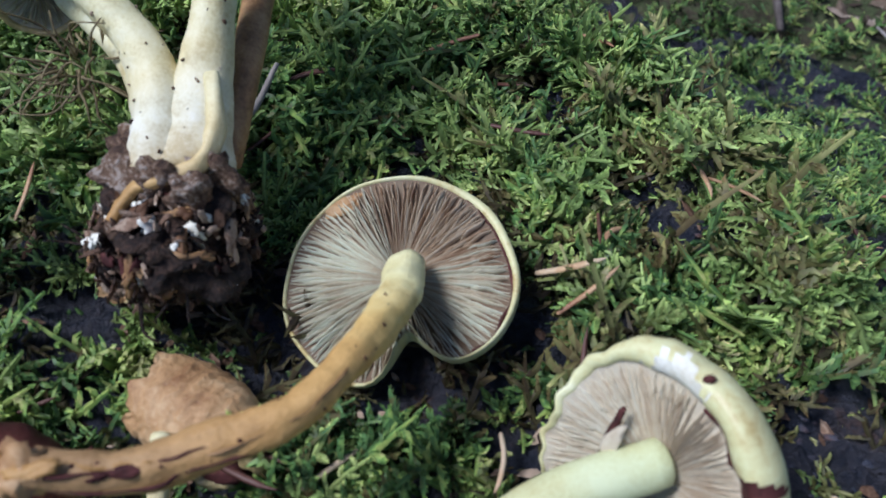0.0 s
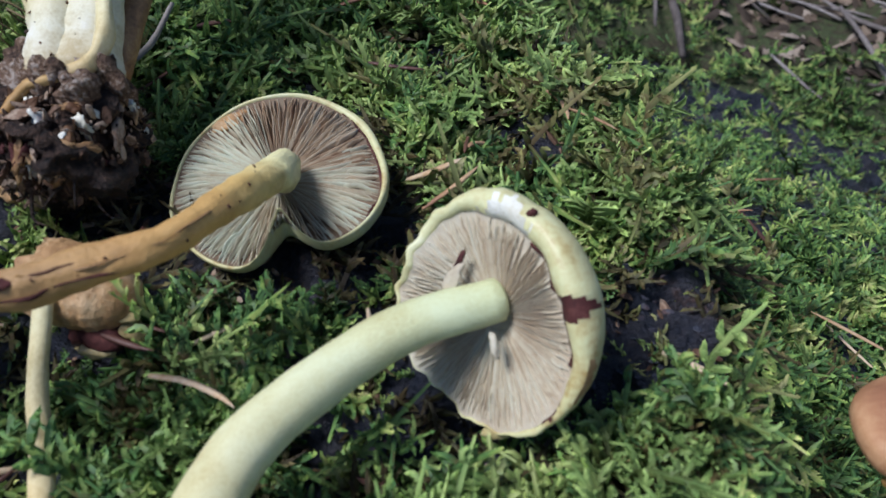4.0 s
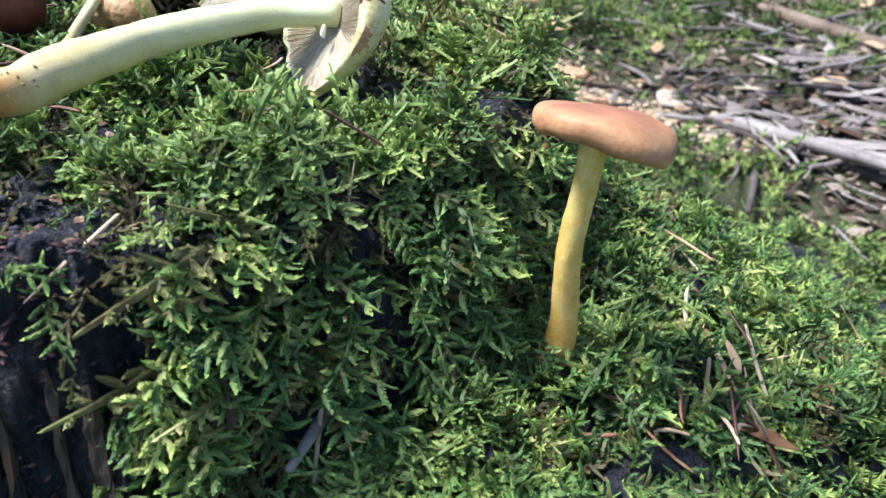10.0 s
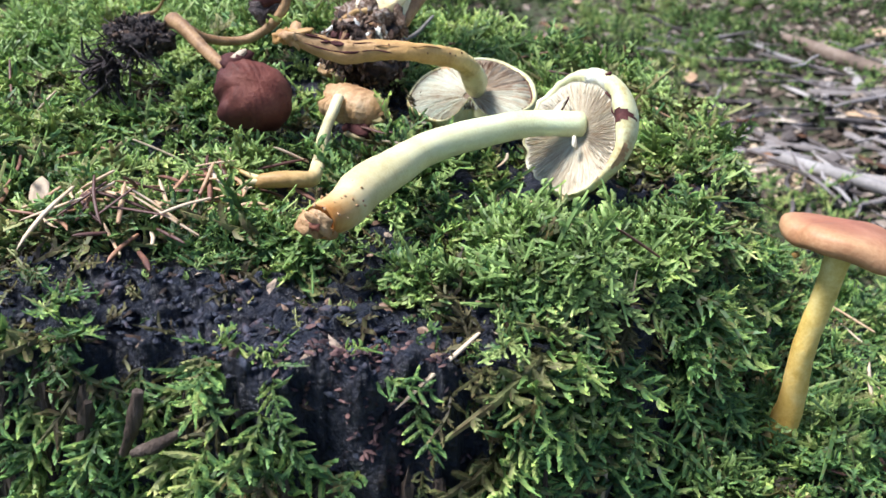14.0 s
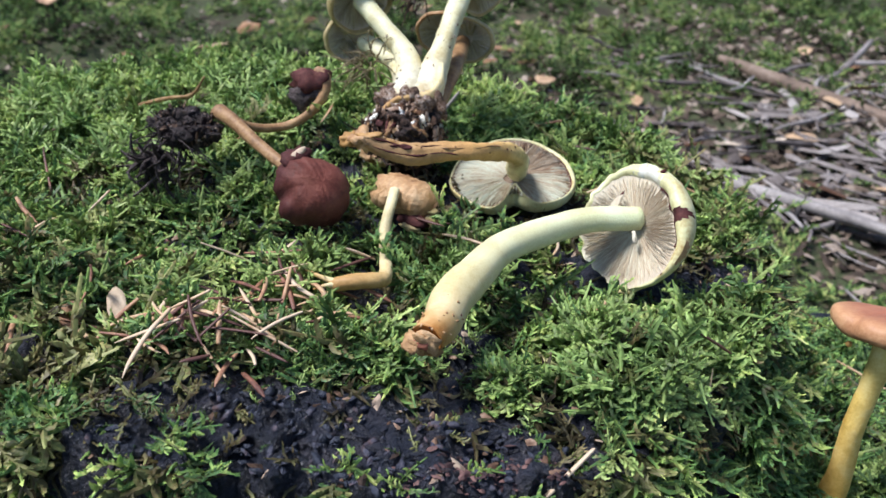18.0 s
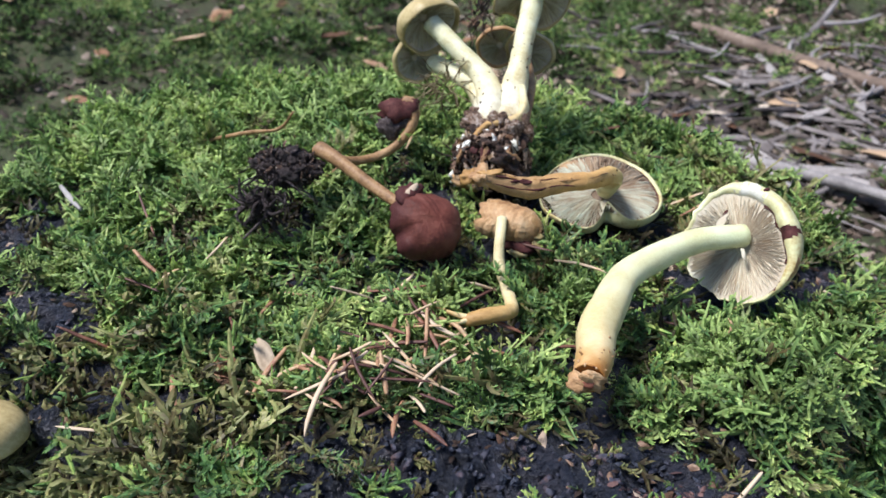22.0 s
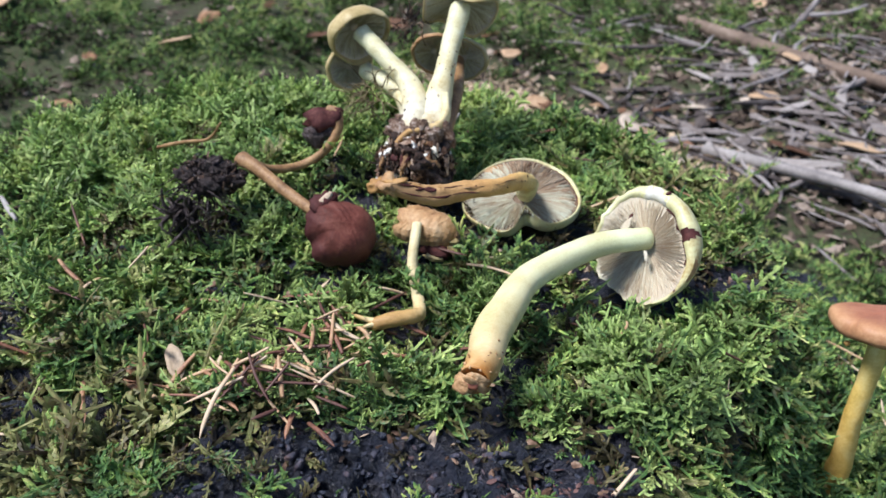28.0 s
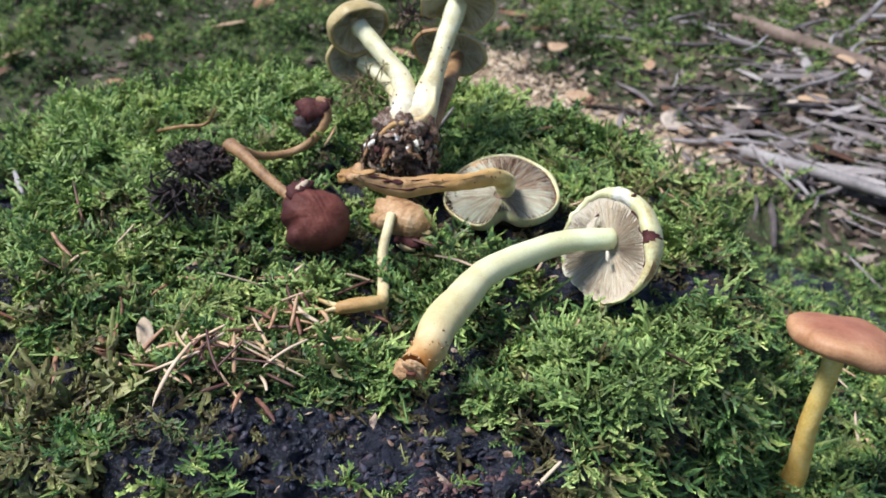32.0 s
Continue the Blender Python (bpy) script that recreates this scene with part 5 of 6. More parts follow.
def soil_ball(owner, at, size, seed, turn=None, crumbs=70, big=0.0022, mat=None):
    r = np.random.RandomState(seed)
    m = turn or Matrix.Identity(3)
    bits = [lump(at, [s * 0.88 for s in size], seed, 0.60, 5, turn)]
    for k in range(90):
        d = r.normal(size=3)
        d /= np.linalg.norm(d)
        s = r.uniform(0.06, 0.17) * min(size)
        bits.append(lump(np.array(at) + np.array(m @ Vector(d * np.array(size) * 0.82)), (s * r.uniform(0.7, 2.2), s, s * r.uniform(0.5, 1)), seed + k, 1.0, 2, Euler(r.uniform(0, 6, 3)).to_matrix()))
    v, f = join(*bits)
    ball = tagged(put_mesh("soil", v, f, mat or M_SOIL, owner, "dark clotted soil and rotten wood"), kind="stuff")
    bits = []
    for k in range(crumbs):
        d = r.normal(size=3)
        d /= np.linalg.norm(d)
        p = np.array(at) + np.array(m @ Vector(d * np.array(size) * r.uniform(0.85, 1.05)))
        s = r.uniform(0.0005, big) * r.uniform(0.4, 1)
        bits.append(lump(p, (s * r.uniform(0.9, 2.6), s * r.uniform(0.6, 1.0), s * r.uniform(0.2, 0.6)), k, 0.9, 1, Euler(r.uniform(0, 6, 3)).to_matrix()))
    v, f = join(*bits)
    tagged(put_mesh("crumb", v, f, M_SOIL if mat else M_CRUMB, ball, "wood and soil crumbs", smooth=False), kind="stuff")
    return ball


soil_ball(dark, (-0.1385, 0.079, 0.2265), (0.0140, 0.0090, 0.0080), 5, crumbs=260, big=0.0014, mat=M_BLACK_SOIL)
roots(dark, "root", (-0.142, 0.074, 0.222), (0.012, 0.010, 0.006), 60, 7, M_BLACK_SOIL, (0.006, 0.018), (-0.3, -0.3, -0.2), 0.00025)
roots(dark, "root", (-0.143, 0.071, 0.218), (0.006, 0.006, 0.004), 40, 17, M_BLACK_SOIL, (0.012, 0.022), (-1.6, -2.6, -1.2), 0.0007)

# the tuft: several mushrooms grown from one soil ball
tuft = thing("mushroom_cluster", (-0.055, 0.115, 0.2), "uprooted cluster of yellowish mushrooms, white stem bases in soil", "mushroom", "picked mushrooms")
soil_ball(tuft, (-0.0565, 0.1140, 0.2195), (0.0165, 0.0205, 0.0145), 9, turn_to((0.15, 0.35, 1)), crumbs=900, big=0.0017)
for k, (px, py, pz) in enumerate(((-0.0690, 0.1060, 0.2270), (-0.0600, 0.0985, 0.2245), (-0.0655, 0.1165, 0.2315), (-0.0560, 0.1050, 0.2320), (-0.0480, 0.1060, 0.2290), (-0.0630, 0.1020, 0.2200))):
    patch(tuft, "mycelium", (px, py, pz), Euler((k, 0.4 * k, 2 * k)).to_matrix(), (0.0026, 0.0018, 0.0012), M_FLESH, 50 + k, "white fungal threads in the soil", 0.9)
for k, (px, py, pz, s) in enumerate(((-0.0640, 0.1190, 0.2330, 0.0052), (-0.0555, 0.1150, 0.2350, 0.0040), (-0.0450, 0.1190, 0.2325, 0.0050), (-0.0620, 0.1270, 0.2330, 0.0046), (-0.0500, 0.1130, 0.2330, 0.0042))):
    patch(tuft, "soil_clod", (px, py, pz), Euler((k, 2 * k, 3 * k)).to_matrix(), (s * 1.3, s, s * 0.8), M_SOIL, 70 + k, "", 0.8)
BALL_TURN = turn_to((0.15, 0.35, 1))
brng = np.random.RandomState(93)
for k in range(150):
    q = Vector(brng.normal(size=3)).normalized()
    if q.z < -0.3 and q.y > 0:
        q = -q
    at = Vector((-0.0565, 0.1140, 0.2195)) + BALL_TURN @ Vector((q.x * 0.0158, q.y * 0.0196, q.z * 0.0140))
    turn = facing(BALL_TURN @ q, Vector(brng.normal(size=3)))
    if k % 7 < 5:
        patch(tuft, "wood_bit", at, turn, (brng.uniform(0.0014, 0.0048), brng.uniform(0.0005, 0.0016), brng.uniform(0.0003, 0.0008)), (M_CAP_TAN, M_CRUMB, M_DARK_STEM, M_WOUND, M_LEAF)[k % 5], 90 + k, "", 0.7)
    else:
        patch(tuft, "mycelium", at, turn, (brng.uniform(0.0007, 0.0024), brng.uniform(0.0005, 0.0015), 0.0006), M_FLESH, 90 + k, "white fungal threads in the soil", 0.9)
for k, (px, py, pz, sz) in enumerate(((-0.0672, 0.1062, 0.2130, 0.0042), (-0.0640, 0.1030, 0.2120, 0.0034), (-0.0705, 0.1080, 0.2120, 0.0030))):
    patch(tuft, "broken_base", (px, py, pz), Euler((k, 0.7 * k, 2 * k)).to_matrix(), (sz * 1.2, sz, sz * 0.8), (M_CAP_TAN, M_CAP_OCHRE, M_FLESH)[k], 61 + k, "ochre broken end under the soil ball", 0.8)
roots(tuft, "root", (-0.058, 0.112, 0.216), (0.016, 0.018, 0.010), 40, 12, M_SOIL, (0.006, 0.016))
stem(tuft, [(-0.0575, 0.122, 0.2305, 0.0078), (-0.0580, 0.134, 0.2375, 0.0066), (-0.0635, 0.1465, 0.2450, 0.0050), (-0.0745, 0.157, 0.2525, 0.0045), (-0.089, 0.168, 0.262, 0.0044)], 40, 20, 0.08, 8, M_WHITE_STEM)
stem(tuft, [(-0.0505, 0.122, 0.2310, 0.0080), (-0.0495, 0.137, 0.2390, 0.0066), (-0.0470, 0.152, 0.2495, 0.0050), (-0.0445, 0.167, 0.261, 0.0046), (-0.042, 0.182, 0.272, 0.0050)], 40, 20, 0.08, 9, M_WHITE_STEM)
stem(tuft, [(-0.060, 0.130, 0.229, 0.004), (-0.068, 0.150, 0.2395, 0.0042), (-0.088, 0.172, 0.2415, 0.004)], 20, 14, 0.06, 10, M_WHITE_STEM)
stem(tuft, [(-0.045, 0.126, 0.229, 0.0036), (-0.042, 0.155, 0.238, 0.0036), (-0.044, 0.20, 0.238, 0.004)], 20, 14, 0.06, 13, M_DARK_STEM)
stem(tuft, [(-0.0650, 0.1065, 0.2320, 0.0012), (-0.0600, 0.1125, 0.2355, 0.0016), (-0.0530, 0.1150, 0.2362, 0.0018), (-0.0465, 0.1180, 0.2374, 0.0018), (-0.0440, 0.125, 0.2407, 0.0019), (-0.0455, 0.136, 0.2452, 0.0014)], 30, 14, 0.28, 16, M_SMALL_STEM, "young_stem", "yellow young stem curled round the white bases")
specks(tuft, "dirt", [(-0.0575, 0.122, 0.2305, 0.0078), (-0.0580, 0.134, 0.2375, 0.0066), (-0.0635, 0.1465, 0.2450, 0.0050), (-0.0745, 0.157, 0.2525, 0.0045)], 20, (0.0002, 0.0008), 41, M_CRUMB)
specks(tuft, "dirt", [(-0.0505, 0.122, 0.2310, 0.0080), (-0.0495, 0.137, 0.2390, 0.0066), (-0.0470, 0.152, 0.2495, 0.0050), (-0.0445, 0.167, 0.261, 0.0046)], 20, (0.0002, 0.0008), 42, M_CRUMB)



def wavy(x, y, a, f):
    return f * f * (0.12 * math.cos(2 * a + 0.4) + 0.05 * math.sin(3 * a))


def ragged(a):
    return 1 + 0.06 * math.cos(2 * a) + 0.04 * math.sin(3 * a + 2) + 0.015 * math.sin(8 * a)


def angular(a):
    return 1 + 0.09 * math.cos(3 * a + 1) + 0.05 * math.sin(5 * a) - 0.25 * bump_at(a, 250, 12)


mushroom_cap(tuft, (-0.0900, 0.1715, 0.2600), facing((-0.55, 0.72, 0.30), (0.7, 0.6, 0)), 0.0152, 0.75, M_CAP_OCHRE, M_GILL_OLIVE, ragged, wavy, 84, tuck=0.88, margin=0.22, hollow=0.65, base=M_PALE_UNDER)
mushroom_cap(tuft, (-0.0430, 0.1870, 0.2690), facing((0.05, 0.76, 0.62), (1, 0, 0)), 0.0185, 0.62, M_CAP_OCHRE, M_GILL_OLIVE, angular, lambda x, y, a, f: f * f * (0.26 * math.cos(3 * a + 0.4)), 100, tuck=0.94, margin=0.08, hollow=0.65, base=M_PALE_UNDER)
mushroom_cap(tuft, (-0.0410, 0.2000, 0.2400), facing((0.25, 0.95, 0.05), (1, 0, 0)), 0.0125, 0.5, M_CAP_OCHRE, M_GILL_OLIVE, ragged, wavy, 60, base=M_PALE_UNDER)
mushroom_cap(tuft, (-0.0560, 0.2020, 0.2420), facing((-0.2, 0.95, 0.2), (1, 0, 0)), 0.0120, 0.5, M_CAP_TAN, M_GILL_OLIVE, ragged, wavy, 60, base=M_PALE_UNDER)
mushroom_cap(tuft, (-0.0960, 0.1750, 0.2420), facing((-0.6, 0.78, -0.1), (1, 0.7, 0)), 0.0122, 0.55, M_CAP_OCHRE, M_GILL_OLIVE, ragged, wavy, 60, base=M_PALE_UNDER)
roots(tuft, "dry_moss", (-0.078, 0.150, 0.238), (0.012, 0.010, 0.006), 46, 31, M_DRY_FIBRE, (0.008, 0.022), (-0.5, -0.3, 0.3), 0.00025)
roots(tuft, "dry_moss", (-0.066, 0.182, 0.262), (0.005, 0.006, 0.005), 40, 33, M_SOIL, (0.006, 0.014), (0, -0.2, 0.4), 0.0003)

# the mushroom still standing on the root bank
STAND = [(0.1195, 0.0230, 0.124, 0.0046), (0.1208, 0.0238, 0.131, 0.0050), (0.1222, 0.0245, 0.143, 0.0044), (0.1214, 0.0250, 0.162, 0.0039), (0.1220, 0.0262, 0.174, 0.0036), (0.1236, 0.0285, 0.187, 0.0036), (0.1250, 0.0310, 0.2010, 0.0042)]
standing = thing("mushroom", (0.1215, 0.025, 0.128), "standing mushroom with orange-brown cap and curved yellow stem", "mushroom", "growing mushrooms")
stem(standing, STAND, 54, 20, 0.06, 14, M_YELLOW_STEM)
stem(standing, [(0.1140, 0.0215, 0.1275, 0.0030), (0.1165, 0.0225, 0.1300, 0.0038), (0.1195, 0.0235, 0.1310, 0.0036)], 10, 14, 0.10, 18, M_TAN_STEM, "stem_base", "brownish swollen foot of the stem")
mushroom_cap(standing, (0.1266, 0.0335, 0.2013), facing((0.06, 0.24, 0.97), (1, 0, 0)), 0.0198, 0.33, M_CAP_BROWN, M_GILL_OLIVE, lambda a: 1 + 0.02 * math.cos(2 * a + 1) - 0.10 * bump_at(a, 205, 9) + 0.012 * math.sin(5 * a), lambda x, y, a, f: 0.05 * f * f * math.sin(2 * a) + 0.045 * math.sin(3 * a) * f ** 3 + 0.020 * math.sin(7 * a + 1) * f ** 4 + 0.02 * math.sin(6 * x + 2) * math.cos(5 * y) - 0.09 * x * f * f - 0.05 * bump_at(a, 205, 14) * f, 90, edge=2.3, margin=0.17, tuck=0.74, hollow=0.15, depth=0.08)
patch(standing, "rim_nub", (0.1122, 0.0290, 0.1970), Matrix.Identity(3), (0.0011, 0.0010, 0.0010), M_YELLOW_STEM, 3, "pale yellow nub under the cap rim")
patch(standing, "cap_speck", (0.1300, 0.0340, 0.2072), Matrix.Identity(3), (0.0008, 0.0005, 0.0003), M_SOIL, 5)

# another mushroom by the stump's corner, yellow cap
side = thing("mushroom", (-0.208, -0.05, 0.15), "mushroom with a yellow-ochre cap beside the stump", "mushroom", "growing mushrooms")
stem(side, [(-0.209, -0.052, 0.145, 0.004), (-0.2085, -0.050, 0.165, 0.0036), (-0.2075, -0.046, 0.188, 0.0036)], 20, 14, 0.05, 15, M_WHITE_STEM)
mushroom_cap(side, (-0.2075, -0.044, 0.190), facing((0.05, 0.1, 1), (1, 0, 0)), 0.0135, 0.75, M_CAP_OCHRE, M_GILL_OLIVE, ragged, wavy, 60, edge=2.3, margin=0.2)


# ---- fallen needles on the stump ----
def needle_mesh(seed, bend):
    r = np.random.RandomState(seed)
    pts = [(-0.5, 0, 0, 0.012), (-0.46, bend * 0.06, 0, 0.032), (-0.1, bend, 0.01, 0.040), (0.3, bend * 0.7, 0.01, 0.036), (0.5, 0, 0, 0.006)]
    v, f, _a = tube(pts, 10, 5, 0.12, seed)
    me = bpy.data.meshes.new("conifer_needle")
    me.from_pydata([(x, y, z * 0.6) for x, y, z in v], [], f)
    me.polygons.foreach_set("use_smooth", np.full(len(me.polygons), True))
    me.materials.append(M_NEEDLE)
    return me


NEEDLES = [needle_mesh(k, b) for k, b in enumerate((-0.06, -0.03, 0.0, 0.015, 0.04, 0.08))]
nrng = np.random.RandomState(41)


def needle(x0, y0, x1, y1, lift=0.0095, height=cushions, thick=1.0):
    """A dead needle from one place to another, resting on the moss."""
    a = np.array((x0, y0, float(height(x0, y0)) + lift + nrng.uniform(-0.001, 0.002)))
    b = np.array((x1, y1, float(height(x1, y1)) + lift + nrng.uniform(-0.001, 0.002)))
    d = b - a
    L = np.linalg.norm(d)
    if any(math.hypot(p[0] - px, p[1] - py) < pr - 0.002 for p in (a, b, (a + b) / 2) for px, py, pr in PRESSED[:5]):
        return None
    ob = new("conifer_needle", NEEDLES[nrng.randint(len(NEEDLES))])
    s = np.array((0.0, 0, 1.0))
    m = facing(np.cross(np.cross(d, s), d), d)
    w = 0.0190 * thick * nrng.uniform(0.7, 1.35)
    ob.matrix_world = Matrix.Translation((a + b) / 2) @ m.to_4x4() @ Matrix.Diagonal((L, w, w, 1))
    return tagged(ob, "dead reddish-brown conifer needle lying on the moss", "needle", "fallen needles")


FRONT_NEEDLES = ((-0.084, 0.028, -0.078, 0.015), (-0.117, -0.008, -0.108, -0.022), (-0.102, -0.022, -0.092, -0.007), (-0.100, 0.035, -0.077, 0.037), (0.030, 0.024, 0.026, 0.010),
                 (-0.111, -0.028, -0.097, -0.035), (-0.076, 0.015, -0.075, -0.004), (-0.175, 0.021, -0.168, 0.030), (-0.072, 0.001, -0.060, 0.006), (-0.019, 0.071, -0.008, 0.091),
                 (-0.049, 0.072, -0.030, 0.061), (-0.102, -0.009, -0.104, -0.021), (0.125, 0.108, 0.117, 0.061), (-0.124, -0.034, -0.112, -0.035), (-0.093, 0.063, -0.084, 0.056))
BACK_NEEDLES = ((0.063, 0.156, 0.066, 0.136), (0.039, 0.136, 0.037, 0.119), (0.045, 0.127, 0.038, 0.118), (0.022, 0.114, 0.037, 0.110), (0.026, 0.101, 0.040, 0.110), (0.012, 0.159, 0.028, 0.154),
                (-0.011, 0.087, -0.019, 0.064), (-0.010, 0.088, 0.005, 0.070), (-0.057, 0.117, -0.049, 0.101), (0.013, 0.076, 0.011, 0.063), (-0.042, 0.179, -0.028, 0.182),
                (0.038, 0.206, 0.049, 0.194), (0.060, 0.210, 0.058, 0.195), (-0.024, 0.064, -0.016, 0.073), (-0.095, 0.120, -0.093, 0.134), (-0.054, 0.151, -0.041, 0.164))
BANK_NEEDLES = ((0.066, -0.036, 0.065, 0.006), (0.131, 0.018, 0.144, 0.014), (0.117, 0.032, 0.135, 0.039), (0.133, 0.001, 0.143, 0.003), (0.178, 0.030, 0.192, 0.034), (0.165, 0.078, 0.177, 0.036),
                (0.151, 0.213, 0.155, 0.165), (0.198, 0.016, 0.205, 0.010), (0.167, 0.045, 0.167, 0.026), (0.025, 0.014, 0.031, 0.024), (0.047, -0.037, 0.050, -0.050))
for row in FRONT_NEEDLES + BACK_NEEDLES:
    needle(*row)
for row in BANK_NEEDLES:
    needle(*row, 0.008, stump_height, 1.15)
for cx, cy, sx, sy, count in ((-0.090, -0.021, 0.010, 0.006, 22), (-0.100, -0.019, 0.014, 0.008, 20), (-0.072, 0.004, 0.010, 0.013, 28), (-0.175, 0.02, 0.03, 0.03, 14), (-0.05, 0.05, 0.08, 0.05, 22), (0.165, 0.05, 0.022, 0.030, 22), (0.16, 0.15, 0.05, 0.08, 16), (0.05, 0.15, 0.04, 0.04, 8)):
    for _ in range(count):
        x, y, a, L = nrng.normal(cx, sx), nrng.normal(cy, sy), nrng.uniform(0, 6.28), nrng.uniform(0.009, 0.024)
        needle(x, y, x + L * math.cos(a), y + L * math.sin(a), nrng.uniform(0.007, 0.012))


def scale_leaf(name, x0, y0, x1, y1, wide, mat, label, lift=0.010):
    a = Vector((x0, y0, float(cushions(x0, y0)) + lift))
    b = Vector((x1, y1, float(cushions(x1, y1)) + lift))
    ob = new(name, leaf_mesh(int(abs(x0) * 9000), mat))
    L = (b - a).length
    ob.matrix_world = Matrix.Translation((a + b) / 2) @ facing((0.1, -0.3, 1), b - a).to_4x4() @ Matrix.Diagonal((L, L * wide, L * wide, 1))
    return tagged(ob, label, "leaf", "fallen leaves")


# ---- branches and litter on the forest floor ----
def branch(name, pts, label, mat, seed=0, twigs=()):
    b = thing(name, pts[0][:3], label, "branch", "fallen branches")
    stem(b, pts, 30, 12, 0.16, seed, mat, "limb")
    for k, q in enumerate(twigs):
        stem(b, q, 14, 8, 0.2, seed + k, mat, "side_twig")
    return b


branch("fallen_branch", [(0.268, 1.205, -0.024, 0.009), (0.31, 1.152, -0.022, 0.0105), (0.37, 1.075, -0.020, 0.010), (0.46, 0.985, -0.022, 0.010), (0.62, 0.83, -0.024, 0.009)], "brown bark-covered branch lying on the forest floor", M_BRANCH, 3)
branch("fallen_branch", [(0.220, 0.705, -0.030, 0.006), (0.29, 0.658, -0.026, 0.007), (0.36, 0.615, -0.026, 0.0068), (0.445, 0.550, -0.026, 0.0068), (0.60, 0.46, -0.028, 0.006)], "bleached grey branch lying among twigs and litter", M_BLEACHED, 4)
branch("fallen_branch", [(0.42, 1.16, -0.035, 0.005), (0.47, 1.21, -0.01, 0.0055), (0.52, 1.29, 0.01, 0.004)], "thin grey forked twig on the forest floor", M_TWIG, 6, ([(0.475, 1.215, -0.01, 0.004), (0.53, 1.205, 0.0, 0.003), (0.57, 1.22, 0.01, 0.002)],))


def twig_mesh(seed):
    r = np.random.RandomState(seed)
    pts = [(-0.5, r.uniform(-0.04, 0.04), 0, 0.020), (-0.2, r.uniform(-0.06, 0.06), 0.02, 0.026), (0.15, r.uniform(-0.06, 0.06), 0.0, 0.022), (0.5, r.uniform(-0.05, 0.05), 0.02, 0.012)]
    v, f, _a = tube(pts, 12, 6, 0.25, seed)
    me = bpy.data.meshes.new("twig")
    me.from_pydata([tuple(p) for p in v], [], f)
    me.polygons.foreach_set("use_smooth", np.full(len(me.polygons), True))
    me.materials.append(M_TWIG)
    return me


def leaf_mesh(seed, mat):
    """A curled dead leaf, one long, with thickness."""
    r = np.random.RandomState(seed)
    n, m, top = 9, 5, []
    curl, cup = r.uniform(0.2, 0.9), r.uniform(0.2, 0.8)
    for i in range(n):
        u = i / (n - 1)
        w = 0.30 * math.sin(math.pi * min(1, u * 0.96 + 0.03)) ** 0.8 * (1 + 0.12 * math.sin(9 * u + seed))
        for j in range(m):
            s = (j / (m - 1) - 0.5) * 2
            top.append((u - 0.5, s * w, 0.25 * curl * (u - 0.5) ** 2 + cup * 0.35 * (s * w) ** 2 * 4 + 0.02 * math.sin(7 * u + 3 * s + seed)))
    v = top + [(x, y, z - 0.012) for x, y, z in top]
    k, f = n * m, []
    for i in range(n - 1):
        for j in range(m - 1):
            a, b, c, d = i * m + j, (i + 1) * m + j, (i + 1) * m + j + 1, i * m + j + 1
            f += [(a, b, c, d), (d + k, c + k, b + k, a + k)]
    ring = [j for j in range(m)] + [i * m + m - 1 for i in range(1, n)] + [(n - 1) * m + j for j in range(m - 2, -1, -1)] + [i * m for i in range(n - 2, 0, -1)]
    for a, b in zip(ring, ring[1:] + ring[:1]):
        f.append((a, b, b + k, a + k))
    me = bpy.data.meshes.new("dead_leaf")
    me.from_pydata(v, [], f)
    me.polygons.foreach_set("use_smooth", np.full(len(me.polygons), True))
    me.materials.append(mat)
    return me


M_PALE_LEAF = material("bleached_leaf", [(0.1, (0.36, 0.27, 0.20)), (0.5, (0.52, 0.43, 0.33)), (0.9, (0.66, 0.58, 0.48))], scale=30, fine=200, rough=0.6, bump=0.4)
TWIGS = [twig_mesh(60 + k) for k in range(6)]
LEAVES = [leaf_mesh(80 + k, M_LEAF) for k in range(6)]
PALE_LEAF = leaf_mesh(95, M_PALE_LEAF)
lrng = np.random.RandomState(77)


def lay(mesh, name, x, y, length, label, category, group, wide=1.0, lift=0.0, tilt=18):
    ob = new(name, mesh)
    z = float(np.maximum(ground_height(x, y), stump_height(x, y) if math.hypot(x - CX, y - CY) < 0.5 else -9)) + lift
    ob.matrix_world = pose(x, y, z, lrng.uniform(-tilt, tilt), lrng.uniform(-tilt, tilt) * 0.5, lrng.uniform(0, 360)) @ Matrix.Diagonal((length, length * wide, length * wide, 1))
    return tagged(ob, label, category, group)


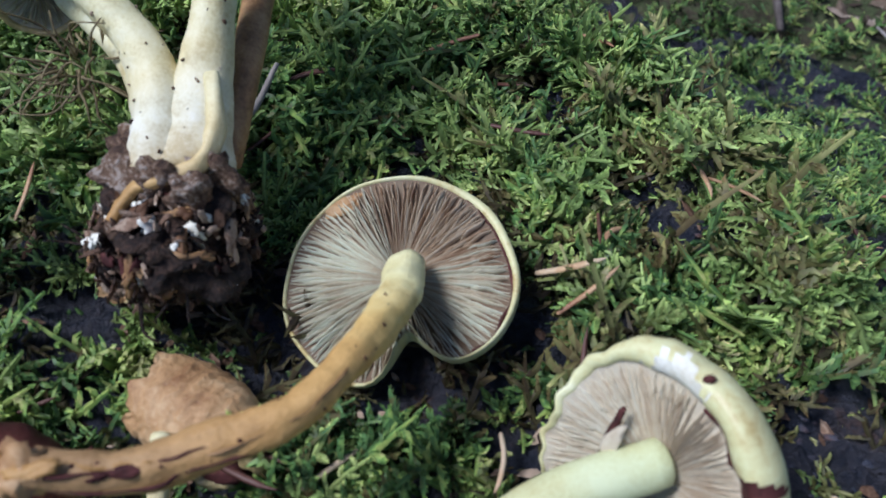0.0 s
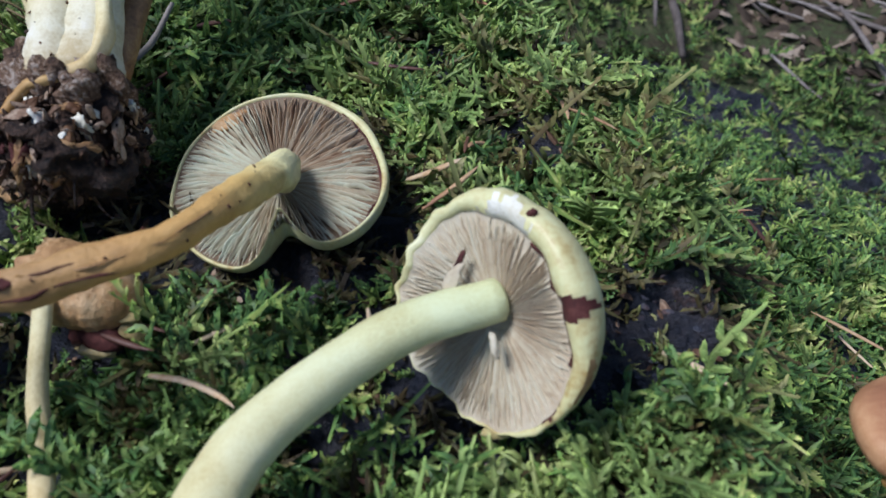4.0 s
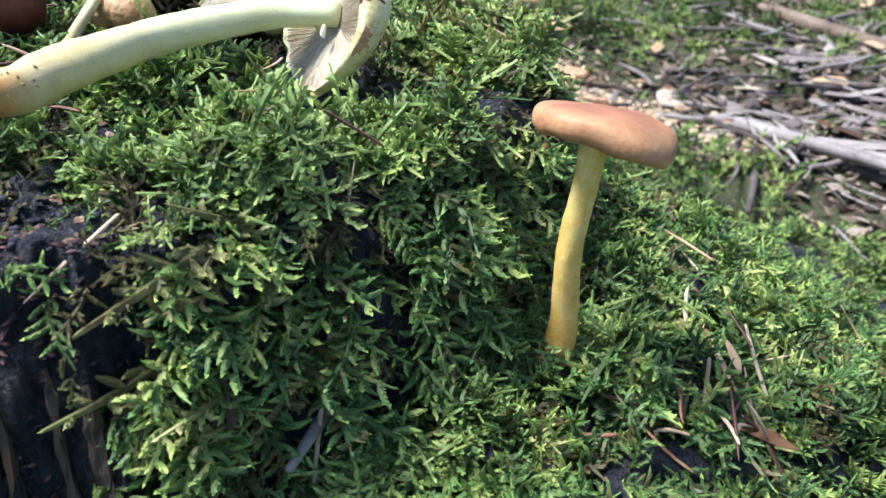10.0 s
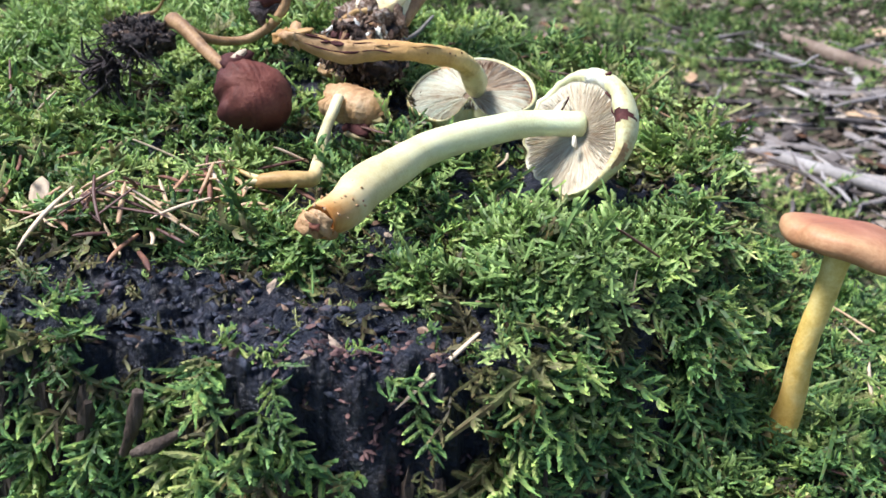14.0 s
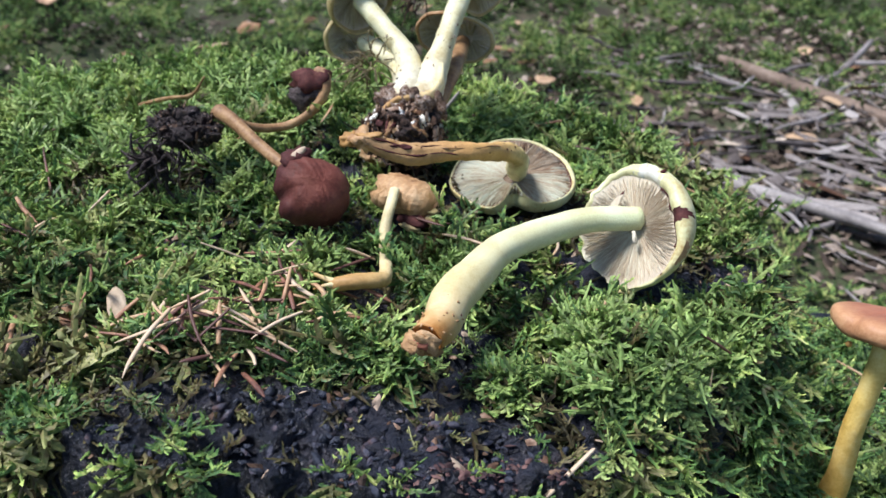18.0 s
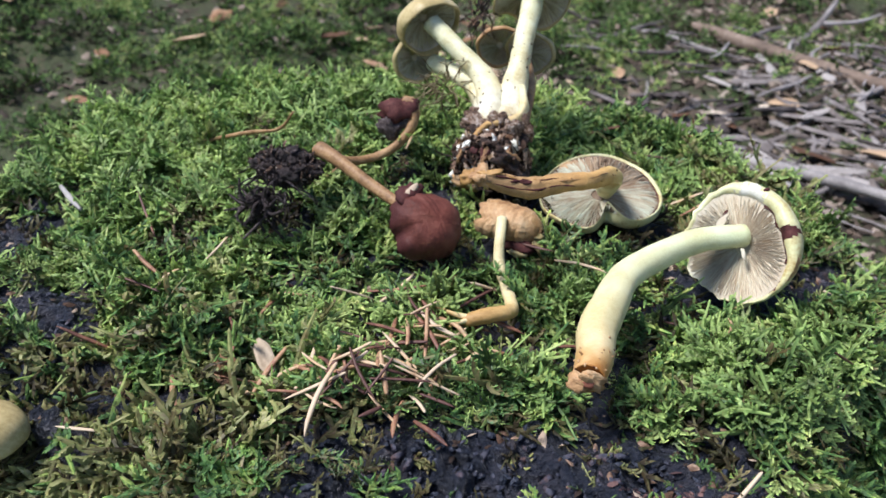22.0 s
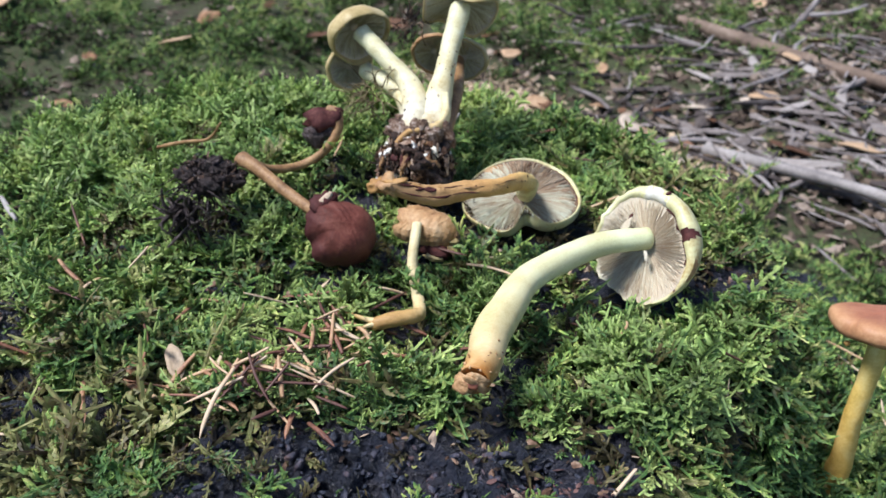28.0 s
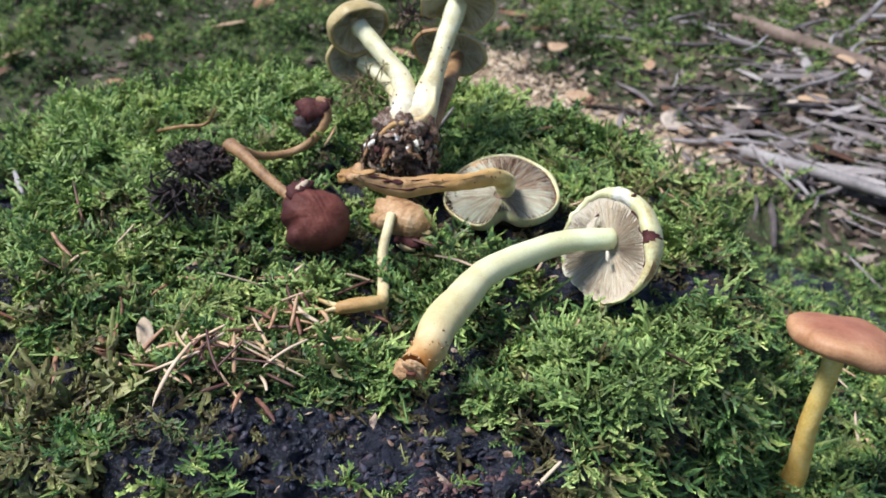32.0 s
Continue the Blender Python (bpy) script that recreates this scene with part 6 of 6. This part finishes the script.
for _ in range(230):
    x, y = lrng.uniform(0.08, 0.80), lrng.uniform(0.45, 1.25)
    if y > 1.30 - 0.2 * x or math.hypot(x - CX, y - CY) < 0.55:
        continue
    lay(TWIGS[lrng.randint(6)], "twig", x, y, lrng.uniform(0.05, 0.16), "short dry grey-brown twig on the forest floor", "twig", "scattered twigs", lrng.uniform(0.5, 1.1), 0.006, 8)
def bark_strip_mesh(seed):
    """A flat, split strip of bark or wood, one long, ragged at its ends."""
    r = np.random.RandomState(seed)
    n, v, f = 8, [], []
    for i in range(n):
        u = i / (n - 1)
        w = 0.5 * (1 + 0.3 * math.sin(4 * u + seed)) * (1 if 0 < i < n - 1 else 0.55)
        bow = 0.05 * math.sin(3 * u + seed)
        for sx, sz in ((-1, 0), (-0.35, 0.55), (0.4, 0.45), (1, 0.1), (0.9, -0.2), (-0.9, -0.25)):
            v.append((u - 0.5 + (r.uniform(-0.06, 0.06) if i in (0, n - 1) else 0), (sx * w + r.normal() * 0.06) * 0.16 + bow, (sz + r.normal() * 0.05) * 0.05))
    for i in range(n - 1):
        for j in range(6):
            k = (j + 1) % 6
            f.append((i * 6 + j, i * 6 + k, (i + 1) * 6 + k, (i + 1) * 6 + j))
    f += [tuple(range(5, -1, -1)), tuple(range((n - 1) * 6, n * 6))]
    me = bpy.data.meshes.new("bark_strip")
    me.from_pydata(v, [], f)
    me.materials.append(M_STRIP)
    return me


STRIPS = [bark_strip_mesh(30 + k) for k in range(6)]
for _ in range(100):
    x, y = lrng.normal(0.38, 0.12), lrng.normal(0.80, 0.13)
    if math.hypot(x - CX, y - CY) < 0.64 or y > 1.15:
        continue
    ob = lay(STRIPS[lrng.randint(6)], "bark_strip", x, y, lrng.uniform(0.03, 0.11), "weathered grey strip of bark among the litter", "bark", "bark strips", lrng.uniform(0.6, 1.3), 0.006, 14)
for _ in range(26):
    x, y = lrng.uniform(-0.05, 0.85), lrng.uniform(0.5, 1.5)
    if math.hypot(x - CX, y - CY) < 0.58:
        continue
    lay(LEAVES[lrng.randint(6)], "dead_leaf", x, y, lrng.uniform(0.025, 0.06), "curled brown dead leaf on the forest floor", "leaf", "fallen leaves", 1.0, 0.008)
for _ in range(46):
    x, y = lrng.uniform(-1.2, 0.0), lrng.uniform(0.45, 1.7)
    if math.hypot(x - CX, y - CY) < 0.55:
        continue
    lay(LEAVES[lrng.randint(6)], "dead_leaf", x, y, lrng.uniform(0.02, 0.05), "curled brown dead leaf among ground moss", "leaf", "fallen leaves", 1.0, 0.016)
# Tan and pale leaves that help brighten the strip painted as sunlit.
for _ in range(16):
    x, y = lrng.normal(0.10, 0.13), lrng.normal(0.86, 0.055)
    lay(LEAVES[lrng.randint(6)] if lrng.uniform() < 0.6 else PALE_LEAF, "dead_leaf", x, y, lrng.uniform(0.018, 0.042), "tan dead leaf on bare forest floor, some paled for the sunlit strip", "leaf", "fallen leaves", 1.0, 0.010)
lay(PALE_LEAF, "dead_leaf", 0.153, 0.834, 0.06, "pale bleached leaf on the forest floor", "leaf", "fallen leaves", 1.0, 0.010, 30)
for x, y, L in ((-0.863, 1.138, 0.09), (-0.579, 0.758, 0.035), (-0.501, 0.973, 0.055), (-0.30, 1.02, 0.06)):
    lay(LEAVES[1], "dead_leaf", x, y, L, "reddish-brown dead leaf among ground moss", "leaf", "fallen leaves", 1.0, 0.02)


# ---- small finds on the stump ----
scale_leaf("dead_leaf", -0.139, -0.018, -0.141, -0.008, 1.0, M_LEAF, "small round brown leaf lying on moss")
scale_leaf("bud_scale", -0.132, 0.000, -0.125, -0.012, 0.7, M_SCALE, "pale papery bud scale lying on moss")
scale_leaf("bud_scale", 0.131, 0.016, 0.143, 0.013, 0.30, M_SCALE, "faded brown papery bud scale on the bank")
scale_leaf("bud_scale", 0.176, 0.030, 0.190, 0.033, 0.32, M_LEAF, "orange-brown scale on the bank")
scale_leaf("dead_leaf", 0.172, 0.054, 0.177, 0.042, 0.40, M_LEAF, "brown torn leaf among needles on the bank")


def stick(pts, label, mat=M_TWIG, seed=0):
    t = thing("twig", pts[0][:3], label, "twig", "twigs on the stump")
    stem(t, pts, 22, 8, 0.2, seed, mat, "twig_stem")
    return t


stick([(-0.204, 0.138, 0.203, 0.0007), (-0.185, 0.130, 0.213, 0.0009), (-0.165, 0.120, 0.222, 0.0009), (-0.150, 0.112, 0.228, 0.0007), (-0.142, 0.108, 0.238, 0.0005)], "thin dark root lying across the moss", M_DARK_STEM, 5)
stick([(-0.246, 0.098, 0.200, 0.0010), (-0.236, 0.086, 0.201, 0.0012), (-0.226, 0.074, 0.203, 0.0008)], "short bleached twig by the bare bark", M_BLEACHED, 6)
stick([(-0.053, 0.150, 0.214, 0.0009), (-0.046, 0.157, 0.217, 0.0010), (-0.040, 0.165, 0.224, 0.0006)], "short pale twig stuck in the moss", M_BLEACHED, 7)
stick([(0.062, -0.040, 0.128, 0.0012), (0.066, -0.018, 0.136, 0.0018), (0.068, 0.004, 0.150, 0.0010)], "pale split wood sliver leaning on the moss", M_BLEACHED, 8)
stick([(-0.058, -0.0780, 0.166, 0.0012), (-0.054, -0.0775, 0.176, 0.0020), (-0.052, -0.0760, 0.186, 0.0014)], "broken reddish wood splinter on the stump front", M_WOOD, 9)
stick([(-0.050, -0.0850, 0.174, 0.0010), (-0.044, -0.0835, 0.177, 0.0017), (-0.038, -0.0815, 0.181, 0.0010)], "loose grey wood sliver on the stump front", M_WOOD, 10)
